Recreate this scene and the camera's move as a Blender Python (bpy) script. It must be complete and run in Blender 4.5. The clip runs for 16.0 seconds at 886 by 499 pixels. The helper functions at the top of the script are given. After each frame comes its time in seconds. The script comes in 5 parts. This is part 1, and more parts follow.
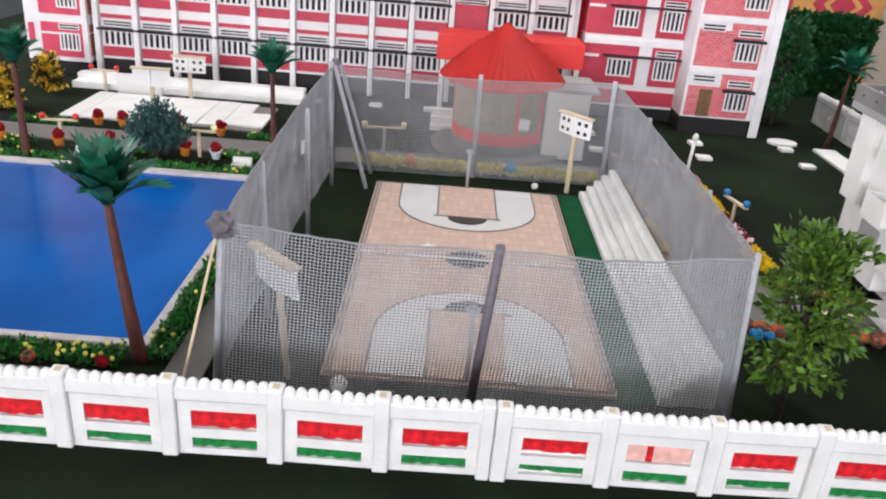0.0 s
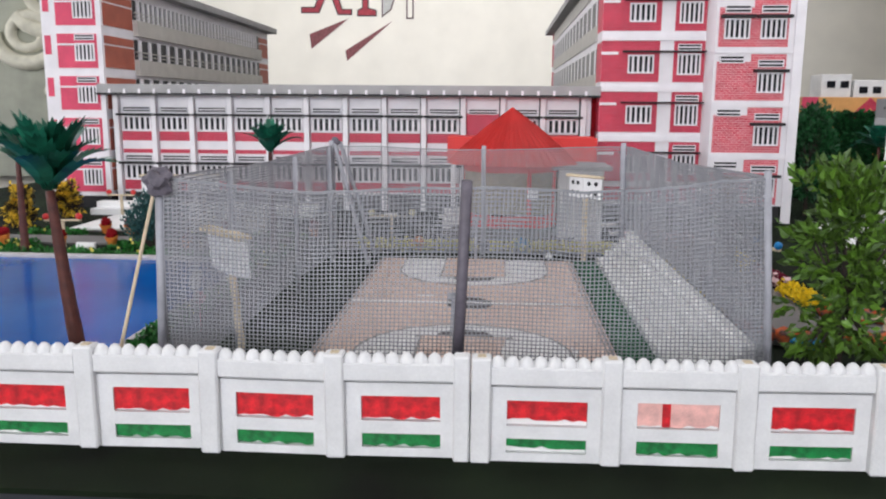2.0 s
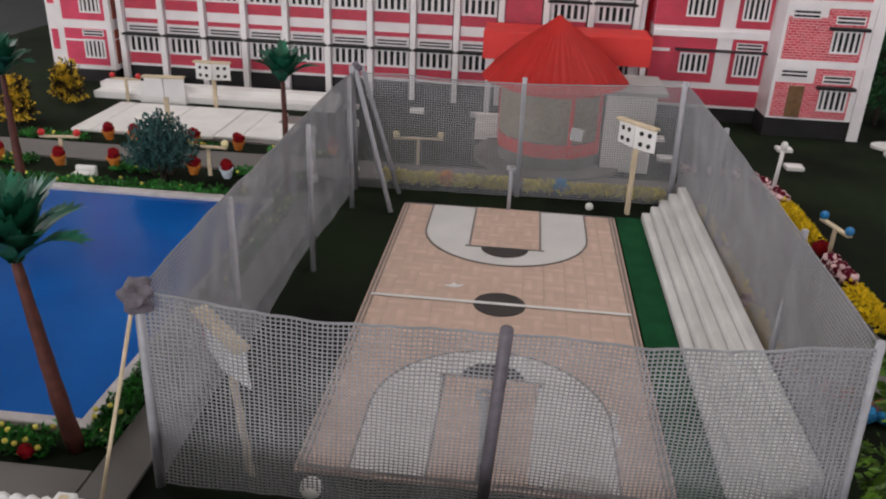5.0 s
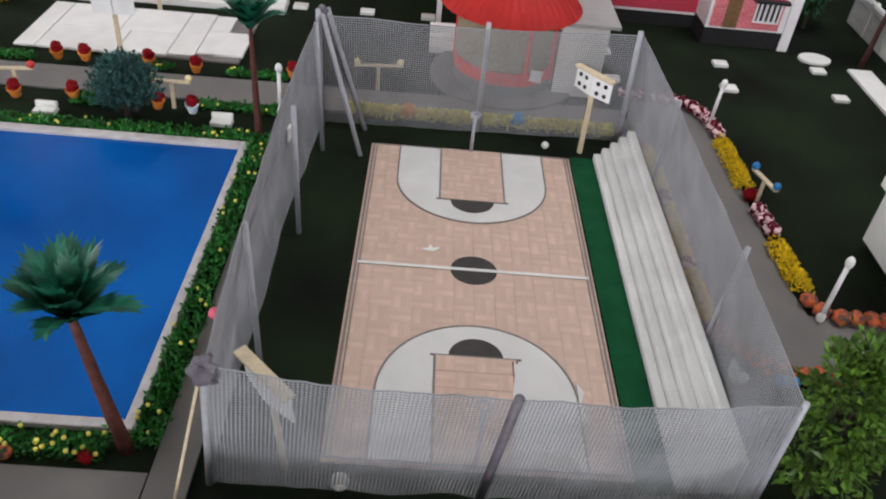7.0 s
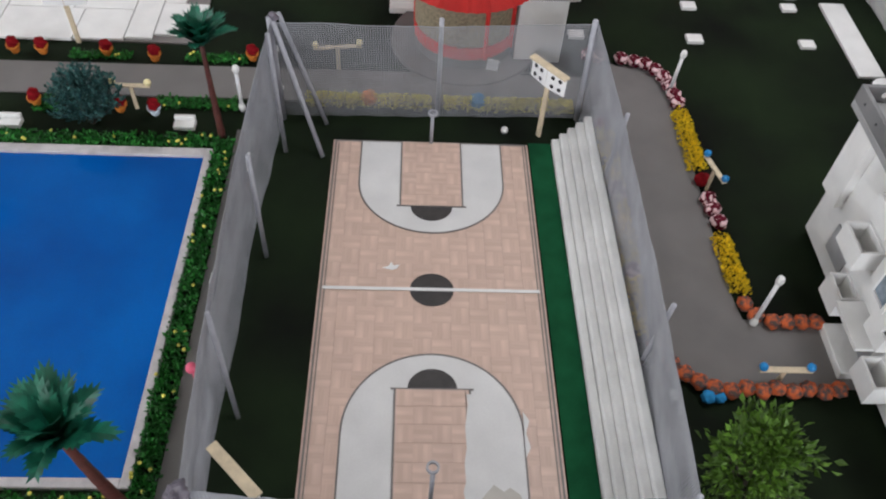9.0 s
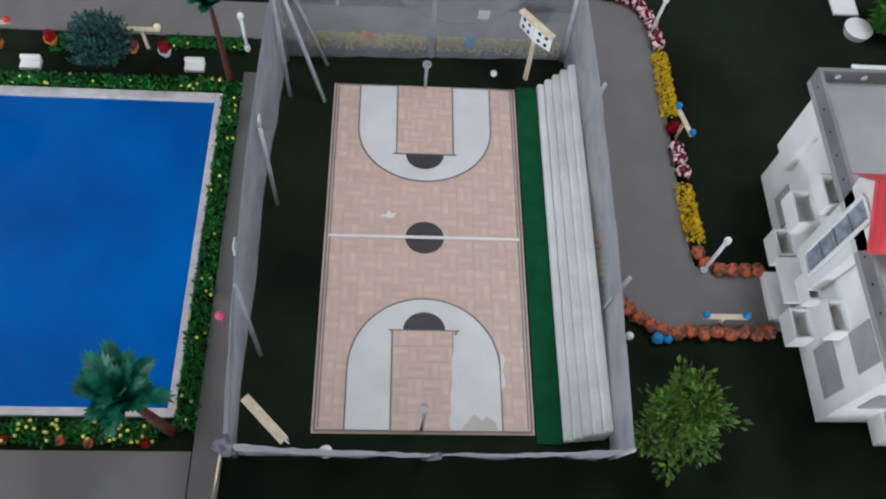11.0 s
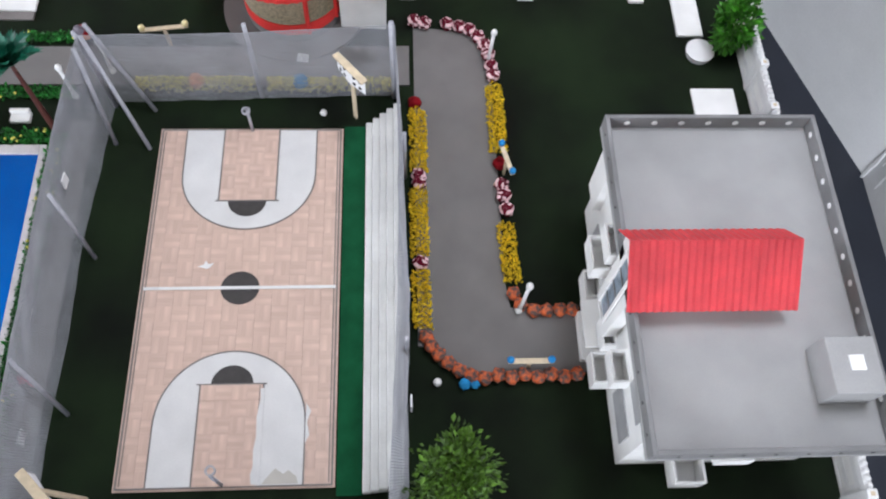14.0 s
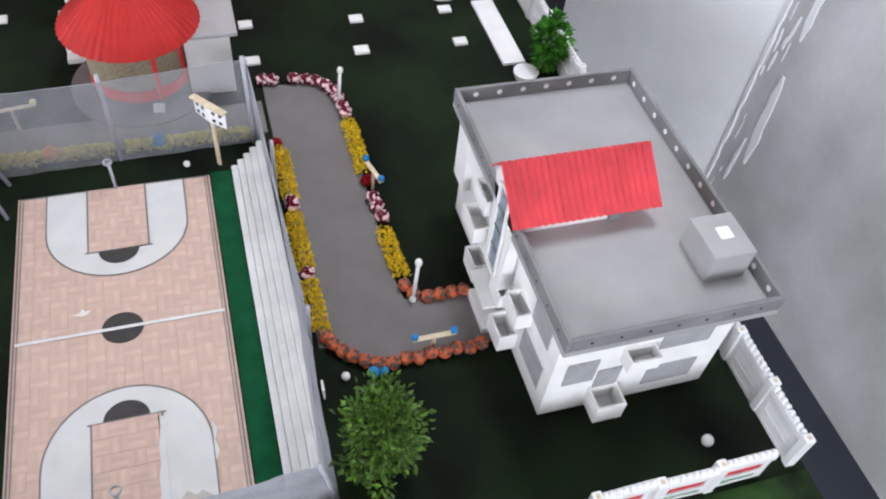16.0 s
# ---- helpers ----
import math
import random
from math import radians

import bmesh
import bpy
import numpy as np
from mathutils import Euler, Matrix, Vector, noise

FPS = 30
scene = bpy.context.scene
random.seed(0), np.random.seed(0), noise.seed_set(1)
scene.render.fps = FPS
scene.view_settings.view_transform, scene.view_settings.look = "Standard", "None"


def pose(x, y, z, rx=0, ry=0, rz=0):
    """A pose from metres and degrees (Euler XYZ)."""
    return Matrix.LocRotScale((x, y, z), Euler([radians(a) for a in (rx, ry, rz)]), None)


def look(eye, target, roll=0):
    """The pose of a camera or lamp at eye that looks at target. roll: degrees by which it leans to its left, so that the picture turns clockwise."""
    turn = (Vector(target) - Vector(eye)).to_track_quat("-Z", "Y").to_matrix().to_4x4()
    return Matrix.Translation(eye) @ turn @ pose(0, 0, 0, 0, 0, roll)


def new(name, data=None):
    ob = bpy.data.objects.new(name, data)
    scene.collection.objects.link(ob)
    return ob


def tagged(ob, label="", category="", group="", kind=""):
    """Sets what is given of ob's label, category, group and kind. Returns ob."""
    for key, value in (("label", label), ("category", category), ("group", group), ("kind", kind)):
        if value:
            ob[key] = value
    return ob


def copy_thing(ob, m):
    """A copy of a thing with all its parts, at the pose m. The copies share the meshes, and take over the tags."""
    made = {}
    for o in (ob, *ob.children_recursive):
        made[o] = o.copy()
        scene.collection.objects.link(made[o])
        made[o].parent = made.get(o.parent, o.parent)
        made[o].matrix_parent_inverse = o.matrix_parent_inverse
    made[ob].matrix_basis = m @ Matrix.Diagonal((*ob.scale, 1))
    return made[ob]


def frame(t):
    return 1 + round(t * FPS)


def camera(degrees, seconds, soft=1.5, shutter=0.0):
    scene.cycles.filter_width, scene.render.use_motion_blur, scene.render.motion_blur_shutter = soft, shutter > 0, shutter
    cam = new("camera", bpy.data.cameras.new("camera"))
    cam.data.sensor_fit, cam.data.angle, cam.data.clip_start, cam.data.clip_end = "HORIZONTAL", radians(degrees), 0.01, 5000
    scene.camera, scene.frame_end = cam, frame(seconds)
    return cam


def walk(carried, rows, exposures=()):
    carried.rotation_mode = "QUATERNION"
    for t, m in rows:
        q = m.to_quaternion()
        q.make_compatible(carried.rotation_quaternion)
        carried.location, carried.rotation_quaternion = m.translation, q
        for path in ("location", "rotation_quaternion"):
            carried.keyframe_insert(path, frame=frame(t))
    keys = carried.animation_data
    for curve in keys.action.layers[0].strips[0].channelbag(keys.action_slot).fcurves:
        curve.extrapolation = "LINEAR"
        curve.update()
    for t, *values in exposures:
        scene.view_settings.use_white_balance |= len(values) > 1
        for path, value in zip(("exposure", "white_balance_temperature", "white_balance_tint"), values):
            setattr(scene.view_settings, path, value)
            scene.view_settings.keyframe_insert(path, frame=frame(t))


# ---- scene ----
cam = camera(57.7, 16.0, soft=2.1)
PATH = [
    (0, (-0.046, -0.682, 0.452), (-0.024, 1.145, -0.361), 4.8),
    (0.5, (-0.024, -0.702, 0.388), (-0.071, 1.174, -0.303), 2.6),
    (1, (-0.011, -0.679, 0.346), (-0.104, 1.239, -0.211), 0.4),
    (1.5, (0.015, -0.646, 0.283), (-0.124, 1.304, -0.141), 0.4),
    (2, (0.03, -0.656, 0.24), (-0.099, 1.309, -0.11), 0.4),
    (2.5, (0.03, -0.652, 0.213), (-0.121, 1.329, -0.011), 0.2),
    (3, (0.061, -0.626, 0.195), (-0.119, 1.35, -0.058), -0.2),
    (3.5, (0.063, -0.535, 0.208), (-0.134, 1.434, -0.084), -0.1),
    (4, (0.054, -0.461, 0.24), (-0.145, 1.485, -0.177), 0.4),
    (4.5, (0.033, -0.435, 0.311), (-0.202, 1.457, -0.295), 0.4),
    (5, (0.007, -0.49, 0.429), (-0.159, 1.32, -0.406), 2.3),
    (7.5, (-0.085, -0.469, 0.657), (0.018, 1.087, -0.596), 5.6),
    (8, (-0.08, -0.458, 0.699), (0.022, 1.064, -0.593), 4.4),
    (8.5, (-0.059, -0.387, 0.772), (0.054, 1.029, -0.636), 4.5),
    (9, (-0.037, -0.344, 0.854), (0.058, 0.938, -0.678), 4.6),
    (11.5, (-0.048, -0.218, 1.108), (0.079, 0.636, -0.696), 9.1),
    (12, (0.014, -0.154, 1.142), (0.06, 0.647, -0.69), 4.4),
    (12.5, (0.095, -0.159, 1.152), (0.097, 0.635, -0.684), 1.3),
    (13, (0.143, -0.167, 1.145), (0.189, 0.668, -0.672), 3.1),
    (13.5, (0.192, -0.181, 1.156), (0.179, 0.648, -0.664), 0.9),
    (14, (0.24, -0.179, 1.145), (0.351, 0.672, -0.662), 6.2),
    (14.5, (0.237, -0.196, 1.123), (0.461, 0.713, -0.644), 7.2),
    (15, (0.224, -0.265, 1.103), (0.552, 0.673, -0.633), 8.4),
    (15.5, (0.208, -0.364, 1.058), (0.679, 0.607, -0.626), 10.8),
    (16, (0.182, -0.437, 1.007), (0.662, 0.753, -0.526), 7.7),
]
EXPOSURE = [(0, 0.36, 6550, 15), (1, 0.27, 6550, 15), (2.5, -0.1, 6350, 15), (3.5, -0.28, 6350, 15), (4, -0.34, 6450, 15), (4.5, -0.42, 6700, 16), (5, -0.44, 6900, 17), (7.5, -0.02, 6500, 13), (8, -0.05, 6500, 13), (9, -0.09, 6400, 13), (11.5, -0.06, 5900, 10), (12, 0.24, 5950, 10), (12.5, 0.34, 5950, 10), (13.5, 0.36, 6100, 13), (14.5, 0.38, 6050, 14), (15, 0.37, 6100, 15), (16, 0.4, 6100, 15)]
walk(cam, [(t, look(eye, target, roll)) for t, eye, target, roll in PATH], EXPOSURE)

# ---- world and light ----
world = bpy.data.worlds.new("room_daylight")
scene.world = world
world.use_nodes = True
wn = world.node_tree
sky = wn.nodes.new("ShaderNodeTexSky")
sky.sky_type, sky.sun_disc = "NISHITA", False
sky.sun_elevation, sky.sun_rotation = radians(40), radians(200)
wn.links.new(sky.outputs[0], wn.nodes["Background"].inputs[0])
wn.nodes["Background"].inputs[1].default_value = 0.1


def area_lamp(name, eye, target, sx, sy, power, color):
    data = bpy.data.lights.new(name, "AREA")
    data.shape, data.size, data.size_y, data.energy, data.color = "RECTANGLE", sx, sy, power, color
    ob = new(name, data)
    ob.matrix_world = look(eye, target)
    return ob


# added lamp for the south-facing fronts; the rear window is assumed
area_lamp("window_light_rear", (-1.0, -4.93, 1.15), (-0.4, 1.2, 0.5), 2.2, 1.3, 160, (0.92, 0.965, 1.0))
# added lamp for the west-facing sides; this window is assumed too
area_lamp("window_light_side", (-3.13, 1.1, 1.15), (1.5, 1.5, 0.5), 2.2, 1.3, 56, (0.92, 0.965, 1.0))
area_lamp("ceiling_tube_light", (0.85, 0.62, 2.25), (0.85, 0.62, 0.0), 0.4, 0.8, 22, (0.96, 0.98, 1.0))

# added lamp that brightens the far wall; no window is known there
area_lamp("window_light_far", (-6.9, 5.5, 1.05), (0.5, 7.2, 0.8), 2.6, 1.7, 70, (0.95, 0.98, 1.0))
# overhead strip added to even out the lettered wall; no fitting is known
area_lamp("ceiling_tube_light_far", (-0.4, 5.2, 2.25), (-0.4, 6.3, 0.0), 5.0, 0.4, 112, (0.97, 0.985, 1.0))


# ---- materials ----
def material(name, color, rough=0.7, vary=0.12, scale=60.0, bump=0.15, fine=900.0, metal=0.0, spec=0.4, second=None, islands=0.0, each=0.0, crisp=0.0):
    """A two-scale procedural surface; second: a colour that shows in large soft stains."""
    mat = bpy.data.materials.new(name)
    mat.use_nodes = True
    nt = mat.node_tree
    bsdf = nt.nodes["Principled BSDF"]
    bsdf.inputs["Roughness"].default_value = rough
    bsdf.inputs["Metallic"].default_value = metal
    bsdf.inputs["Specular IOR Level"].default_value = spec
    co = nt.nodes.new("ShaderNodeTexCoord")
    big, small = nt.nodes.new("ShaderNodeTexNoise"), nt.nodes.new("ShaderNodeTexNoise")
    big.inputs["Scale"].default_value, big.inputs["Detail"].default_value = scale, 4
    small.inputs["Scale"].default_value, small.inputs["Detail"].default_value = fine, 3
    for n in (big, small):
        nt.links.new(co.outputs["Object"], n.inputs["Vector"])
    ramp = nt.nodes.new("ShaderNodeValToRGB")
    ramp.color_ramp.elements[0].position, ramp.color_ramp.elements[1].position = 0.32 + crisp, 0.68 - crisp
    dark = [c * (1 - vary) for c in color]
    light = [min(1.0, c * (1 + vary)) for c in color]
    ramp.color_ramp.elements[0].color = (*(second or dark), 1)
    ramp.color_ramp.elements[1].color = (*light, 1)
    nt.links.new(big.outputs["Fac"], ramp.inputs["Fac"])
    hsv = nt.nodes.new("ShaderNodeHueSaturation")
    nt.links.new(ramp.outputs["Color"], hsv.inputs["Color"])
    rng = nt.nodes.new("ShaderNodeMapRange")
    rng.inputs["To Min"].default_value, rng.inputs["To Max"].default_value = 1 - vary, 1 + vary
    nt.links.new(small.outputs["Fac"], rng.inputs["Value"])
    value = rng.outputs["Result"]
    for amount, node, out in ((islands, "ShaderNodeNewGeometry", "Random Per Island"), (each, "ShaderNodeObjectInfo", "Random")):
        if amount:
            src = nt.nodes.new(node)
            r2 = nt.nodes.new("ShaderNodeMapRange")
            r2.inputs["To Min"].default_value, r2.inputs["To Max"].default_value = 1 - amount, 1 + amount
            nt.links.new(src.outputs[out], r2.inputs["Value"])
            mul = nt.nodes.new("ShaderNodeMath")
            mul.operation = "MULTIPLY"
            nt.links.new(value, mul.inputs[0])
            nt.links.new(r2.outputs["Result"], mul.inputs[1])
            value = mul.outputs[0]
    nt.links.new(value, hsv.inputs["Value"])
    nt.links.new(hsv.outputs["Color"], bsdf.inputs["Base Color"])
    if bump:
        bp = nt.nodes.new("ShaderNodeBump")
        bp.inputs["Strength"].default_value, bp.inputs["Distance"].default_value = bump, 0.0008
        nt.links.new(small.outputs["Fac"], bp.inputs["Height"])
        nt.links.new(bp.outputs["Normal"], bsdf.inputs["Normal"])
    return mat


def printed_brick(name, brick, mortar, width, height):
    """A printed brick pattern on paper, faintly uneven in ink."""
    mat = material(name, brick, 0.5, 0.18, 40, 0.05)
    nt = mat.node_tree
    bsdf, hsv = nt.nodes["Principled BSDF"], next(n for n in nt.nodes if n.type == "HUE_SAT")
    co = next(n for n in nt.nodes if n.type == "TEX_COORD")
    split, join = nt.nodes.new("ShaderNodeSeparateXYZ"), nt.nodes.new("ShaderNodeCombineXYZ")
    add = nt.nodes.new("ShaderNodeMath")
    nt.links.new(co.outputs["Object"], split.inputs[0])
    nt.links.new(split.outputs["X"], add.inputs[0])
    nt.links.new(split.outputs["Y"], add.inputs[1])
    nt.links.new(add.outputs[0], join.inputs["X"])
    nt.links.new(split.outputs["Z"], join.inputs["Y"])
    tex = nt.nodes.new("ShaderNodeTexBrick")
    tex.inputs["Scale"].default_value = 1.0
    tex.inputs["Brick Width"].default_value, tex.inputs["Row Height"].default_value = width, height
    tex.inputs["Mortar Size"].default_value = height * 0.12
    tex.inputs["Color1"].default_value, tex.inputs["Color2"].default_value = (0, 0, 0, 1), (0.25, 0.25, 0.25, 1)
    tex.inputs["Mortar"].default_value = (1, 1, 1, 1)
    nt.links.new(join.outputs[0], tex.inputs["Vector"])
    mix = nt.nodes.new("ShaderNodeMix")
    mix.data_type = "RGBA"
    nt.links.new(tex.outputs["Color"], mix.inputs["Factor"])
    nt.links.new(hsv.outputs["Color"], mix.inputs[6])
    mix.inputs[7].default_value = (*mortar, 1)
    nt.links.new(mix.outputs[2], bsdf.inputs["Base Color"])
    return mat


turf = material("dark_flocked_turf", (0.0105, 0.0185, 0.008), 0.95, 0.35, 6, 0.9, 1400, second=(0.0062, 0.0072, 0.0056), spec=0.1)
green_felt = material("green_felt", (0.008, 0.075, 0.03), 0.95, 0.2, 30, 0.6, 1500, spec=0.1)
path_grey = material("grey_road_paper", (0.165, 0.155, 0.15), 0.85, 0.08, 14, 0.25, 1100)
white_foam = material("white_foam_board", (0.8, 0.79, 0.78), 0.6, 0.05, 25, 0.25, 700)
white_paint = material("white_painted_wood", (0.74, 0.735, 0.74), 0.5, 0.08, 30, 0.2, 500)
white_plastic = material("white_plastic", (0.82, 0.81, 0.82), 0.35, 0.03, 40, 0.1, 600)
grey_deck = material("grey_painted_deck", (0.33, 0.328, 0.33), 0.7, 0.12, 9, 0.25, 700)
grey_dark = material("grey_painted_parapet", (0.19, 0.188, 0.192), 0.7, 0.18, 14, 0.2, 700)
red_sheet = material("red_foil_sheet", (0.82, 0.1, 0.12), 0.35, 0.12, 20, 0.1, 500)
red_paper = material("red_chart_paper", (0.72, 0.04, 0.035), 0.55, 0.1, 15, 0.1, 600)
red_glitter = material("red_glitter_board", (0.62, 0.012, 0.02), 0.35, 0.35, 160, 0.6, 1300)
green_glitter = material("green_glitter_board", (0.006, 0.19, 0.045), 0.35, 0.4, 160, 0.6, 1300)
pale_board = material("faded_pink_board", (0.75, 0.42, 0.38), 0.5, 0.2, 90, 0.2, 700)
pool_blue = material("blue_pool_sheet", (0.0006, 0.098, 0.39), 0.16, 0.1, 5, 0.0, 300, spec=0.13, second=(0.0006, 0.06, 0.28))
deck_stone = material("pale_pool_edge", (0.5, 0.47, 0.48), 0.8, 0.15, 60, 0.5, 500)
leaf_hedge = material("bright_plastic_leaf", (0.018, 0.15, 0.02), 0.5, 0.3, 50, 0.1, 500, islands=0.55)
leaf_bush = material("blue_green_leaf", (0.03, 0.095, 0.088), 0.55, 0.25, 50, 0.1, 500, islands=0.45)
leaf_palm = material("palm_frond_plastic", (0.008, 0.105, 0.062), 0.45, 0.25, 60, 0.1, 500, islands=0.35)
leaf_tree = material("yellow_green_leaf", (0.066, 0.14, 0.013), 0.5, 0.3, 50, 0.1, 500, islands=0.6)
leaf_bright = material("bright_green_leaf", (0.05, 0.21, 0.014), 0.5, 0.3, 50, 0.1, 500, islands=0.5)
stand_foam = material("chalky_white_foam", (0.74, 0.735, 0.73), 0.75, 0.1, 18, 0.35, 600)
leaf_ivy = material("dark_ivy_leaf", (0.01, 0.075, 0.02), 0.5, 0.3, 50, 0.1, 500, islands=0.5)
trunk_brown = material("brown_palm_trunk", (0.085, 0.024, 0.018), 0.6, 0.3, 120, 0.5, 700)
twig = material("dark_twig", (0.035, 0.025, 0.02), 0.8, 0.3, 120, 0.4, 700)
yellow_fluff = material("yellow_shredded_foam", (0.86, 0.62, 0.02), 0.85, 0.2, 90, 0.5, 900, islands=0.25)
pale_yellow = material("pale_yellow_petal", (0.7, 0.62, 0.12), 0.8, 0.2, 90, 0.4, 900, islands=0.3)
wool_maroon = material("maroon_and_white_wool", (0.72, 0.5, 0.52), 0.9, 0.1, 150, 0.6, 1000, second=(0.1, 0.004, 0.015), spec=0.1, crisp=0.15)
wool_orange = material("orange_and_teal_wool", (0.5, 0.11, 0.04), 0.9, 0.2, 120, 0.6, 1000, second=(0.1, 0.075, 0.07), spec=0.1, crisp=0.1)
wool_blue = material("blue_wool", (0.03, 0.24, 0.5), 0.9, 0.2, 120, 0.6, 1000, spec=0.1)
wool_red = material("dark_red_wool", (0.2, 0.006, 0.01), 0.9, 0.25, 140, 0.6, 1000, spec=0.1)
pot_orange = material("orange_clay_cup", (0.6, 0.19, 0.03), 0.6, 0.2, 120, 0.2, 700)
pot_white = material("pale_blue_cup", (0.62, 0.7, 0.8), 0.5, 0.1, 120, 0.2, 700)
stick_wood = material("pale_stick_wood", (0.62, 0.51, 0.36), 0.65, 0.12, 90, 0.3, 600)
bead_blue = material("blue_bead", (0.01, 0.2, 0.5), 0.4, 0.1, 90, 0.0)
bead_red = material("red_bead", (0.6, 0.03, 0.03), 0.4, 0.1, 90, 0.0)
bead_yellow = material("cream_bead", (0.8, 0.7, 0.38), 0.4, 0.1, 90, 0.0)
tube_grey = material("grey_drinking_straw", (0.38, 0.38, 0.42), 0.35, 0.1, 90, 0.1, 500)
post_dark = material("dark_grey_post", (0.13, 0.115, 0.14), 0.5, 0.2, 90, 0.2, 500)
net_grey = material("grey_nylon_net", (0.3, 0.305, 0.33), 0.5, 0.15, 20, 0.0, 300)
ink = material("black_ink", (0.012, 0.012, 0.014), 0.5, 0.1, 90, 0.0)
court_paper = material("printed_parquet", (0.6, 0.44, 0.37), 0.45, 0.1, 70, 0.05, 420, each=0.045, second=(0.53, 0.375, 0.305))
for node in court_paper.node_tree.nodes:
    if node.type == "TEX_NOISE":
        stretch = court_paper.node_tree.nodes.new("ShaderNodeMapping")
        stretch.inputs["Scale"].default_value = (0.12, 1.6, 1.0)
        court_paper.node_tree.links.new(node.inputs["Vector"].links[0].from_socket, stretch.inputs["Vector"])
        court_paper.node_tree.links.new(stretch.outputs["Vector"], node.inputs["Vector"])
court_white = material("printed_white_lane", (0.66, 0.65, 0.65), 0.4, 0.06, 20, 0.05, 400)
court_dark = material("printed_dark_disc", (0.05, 0.045, 0.045), 0.4, 0.15, 60, 0.05, 400)
line_grey = material("printed_grey_line", (0.2, 0.18, 0.175), 0.45, 0.1, 60, 0.0)
line_white = material("printed_white_line", (0.75, 0.74, 0.74), 0.4, 0.05, 60, 0.0)
brick_red = printed_brick("printed_red_brick", (0.53, 0.018, 0.055), (0.62, 0.1, 0.15), 0.0085, 0.0035)
brick_bold = printed_brick("printed_bold_brick", (0.6, 0.025, 0.06), (0.8, 0.42, 0.44), 0.011, 0.0048)
brick_pink = material("printed_pink_wall", (0.7, 0.07, 0.14), 0.5, 0.12, 25, 0.05)
brick_orange = material("printed_orange_wall", (0.42, 0.1, 0.06), 0.5, 0.12, 25, 0.05)
band_white = material("printed_white_band", (0.84, 0.81, 0.84), 0.45, 0.05, 25, 0.05)
band_grey = material("printed_grey_band", (0.5, 0.47, 0.43), 0.5, 0.08, 25, 0.05)
roof_grey = material("grey_roof_board", (0.37, 0.36, 0.36), 0.6, 0.1, 20, 0.1)
glass_strip = material("blue_grey_glazing", (0.26, 0.31, 0.37), 0.15, 0.3, 90, 0.0, spec=0.6)
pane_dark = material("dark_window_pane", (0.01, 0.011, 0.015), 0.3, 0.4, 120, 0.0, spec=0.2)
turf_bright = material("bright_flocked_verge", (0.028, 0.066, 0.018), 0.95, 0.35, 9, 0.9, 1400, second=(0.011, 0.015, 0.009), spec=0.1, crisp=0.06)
window_grey = material("grey_window_card", (0.34, 0.34, 0.35), 0.5, 0.1, 40, 0.1)
bead_pink = material("pink_bead", (0.75, 0.12, 0.2), 0.4, 0.1, 90, 0.0)
mark_dark = material("dark_card_outline", (0.07, 0.03, 0.035), 0.6, 0.2, 40, 0.1)
door_brown = material("brown_door", (0.17, 0.09, 0.04), 0.6, 0.2, 120, 0.2)
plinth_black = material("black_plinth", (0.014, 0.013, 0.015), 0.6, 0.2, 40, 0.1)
wall_cream = material("cream_wall_paint", (0.74, 0.71, 0.63), 0.75, 0.05, 3, 0.15, 200)
panel_sage = material("sage_relief_panel", (0.34, 0.35, 0.29), 0.8, 0.1, 6, 0.3, 250)
relief_cream = material("cream_relief_clay", (0.62, 0.6, 0.5), 0.8, 0.1, 12, 0.3, 250)
# navy tile, darkened to hold the shade of the gap beside the table
concrete = material("shade_dark_floor_tile", (0.022, 0.026, 0.038), 0.5, 0.14, 4, 0.2, 120)
plaster = material("grey_bare_plaster", (0.58, 0.58, 0.59), 0.8, 0.06, 3.2, 0.8, 70, second=(0.4, 0.395, 0.4))
wall_white = material("scuffed_white_wall", (0.82, 0.82, 0.83), 0.5, 0.05, 5, 0.2, 150)
board_side = material("dark_table_edge", (0.02, 0.021, 0.026), 0.5, 0.2, 20, 0.1)
letter_red = material("red_letter_card", (0.3, 0.025, 0.04), 0.6, 0.25, 40, 0.1)
stripe_maroon = material("dark_maroon_card", (0.17, 0.05, 0.055), 0.6, 0.3, 40, 0.1)
letter_grey = material("grey_letter_card", (0.42, 0.42, 0.4), 0.6, 0.15, 40, 0.1)
net_brown = material("brown_netting", (0.3, 0.25, 0.17), 0.7, 0.25, 200, 0.5, 900)
orange_wall = material("orange_board", (0.72, 0.36, 0.12), 0.6, 0.1, 20, 0.1)
bloom_mix = material("yellow_black_bloom", (0.74, 0.5, 0.04), 0.8, 0.15, 62, 0.5, 900, second=(0.03, 0.02, 0.01), crisp=0.13)


# ---- mesh helpers ----
def box(bm, x0, x1, y0, y1, z0, z1, bevel=0.0, m=None):
    verts = bmesh.ops.create_cube(bm, size=1.0, matrix=Matrix.Translation(((x0 + x1) / 2, (y0 + y1) / 2, (z0 + z1) / 2)) @ Matrix.Diagonal((x1 - x0, y1 - y0, z1 - z0, 1)))["verts"]
    if bevel:
        edges = list({e for v in verts for e in v.link_edges})
        out = bmesh.ops.bevel(bm, geom=edges, offset=bevel, segments=1, affect="EDGES")
        verts = list({v for f in out["faces"] for v in f.verts} | {v for v in verts if v.is_valid})
    if m is not None:
        bmesh.ops.transform(bm, matrix=m, verts=verts)
    return bm


def cube(x0, x1, y0, y1, z0, z1, bevel=0.0, m=None):
    return box(bmesh.new(), x0, x1, y0, y1, z0, z1, bevel, m)


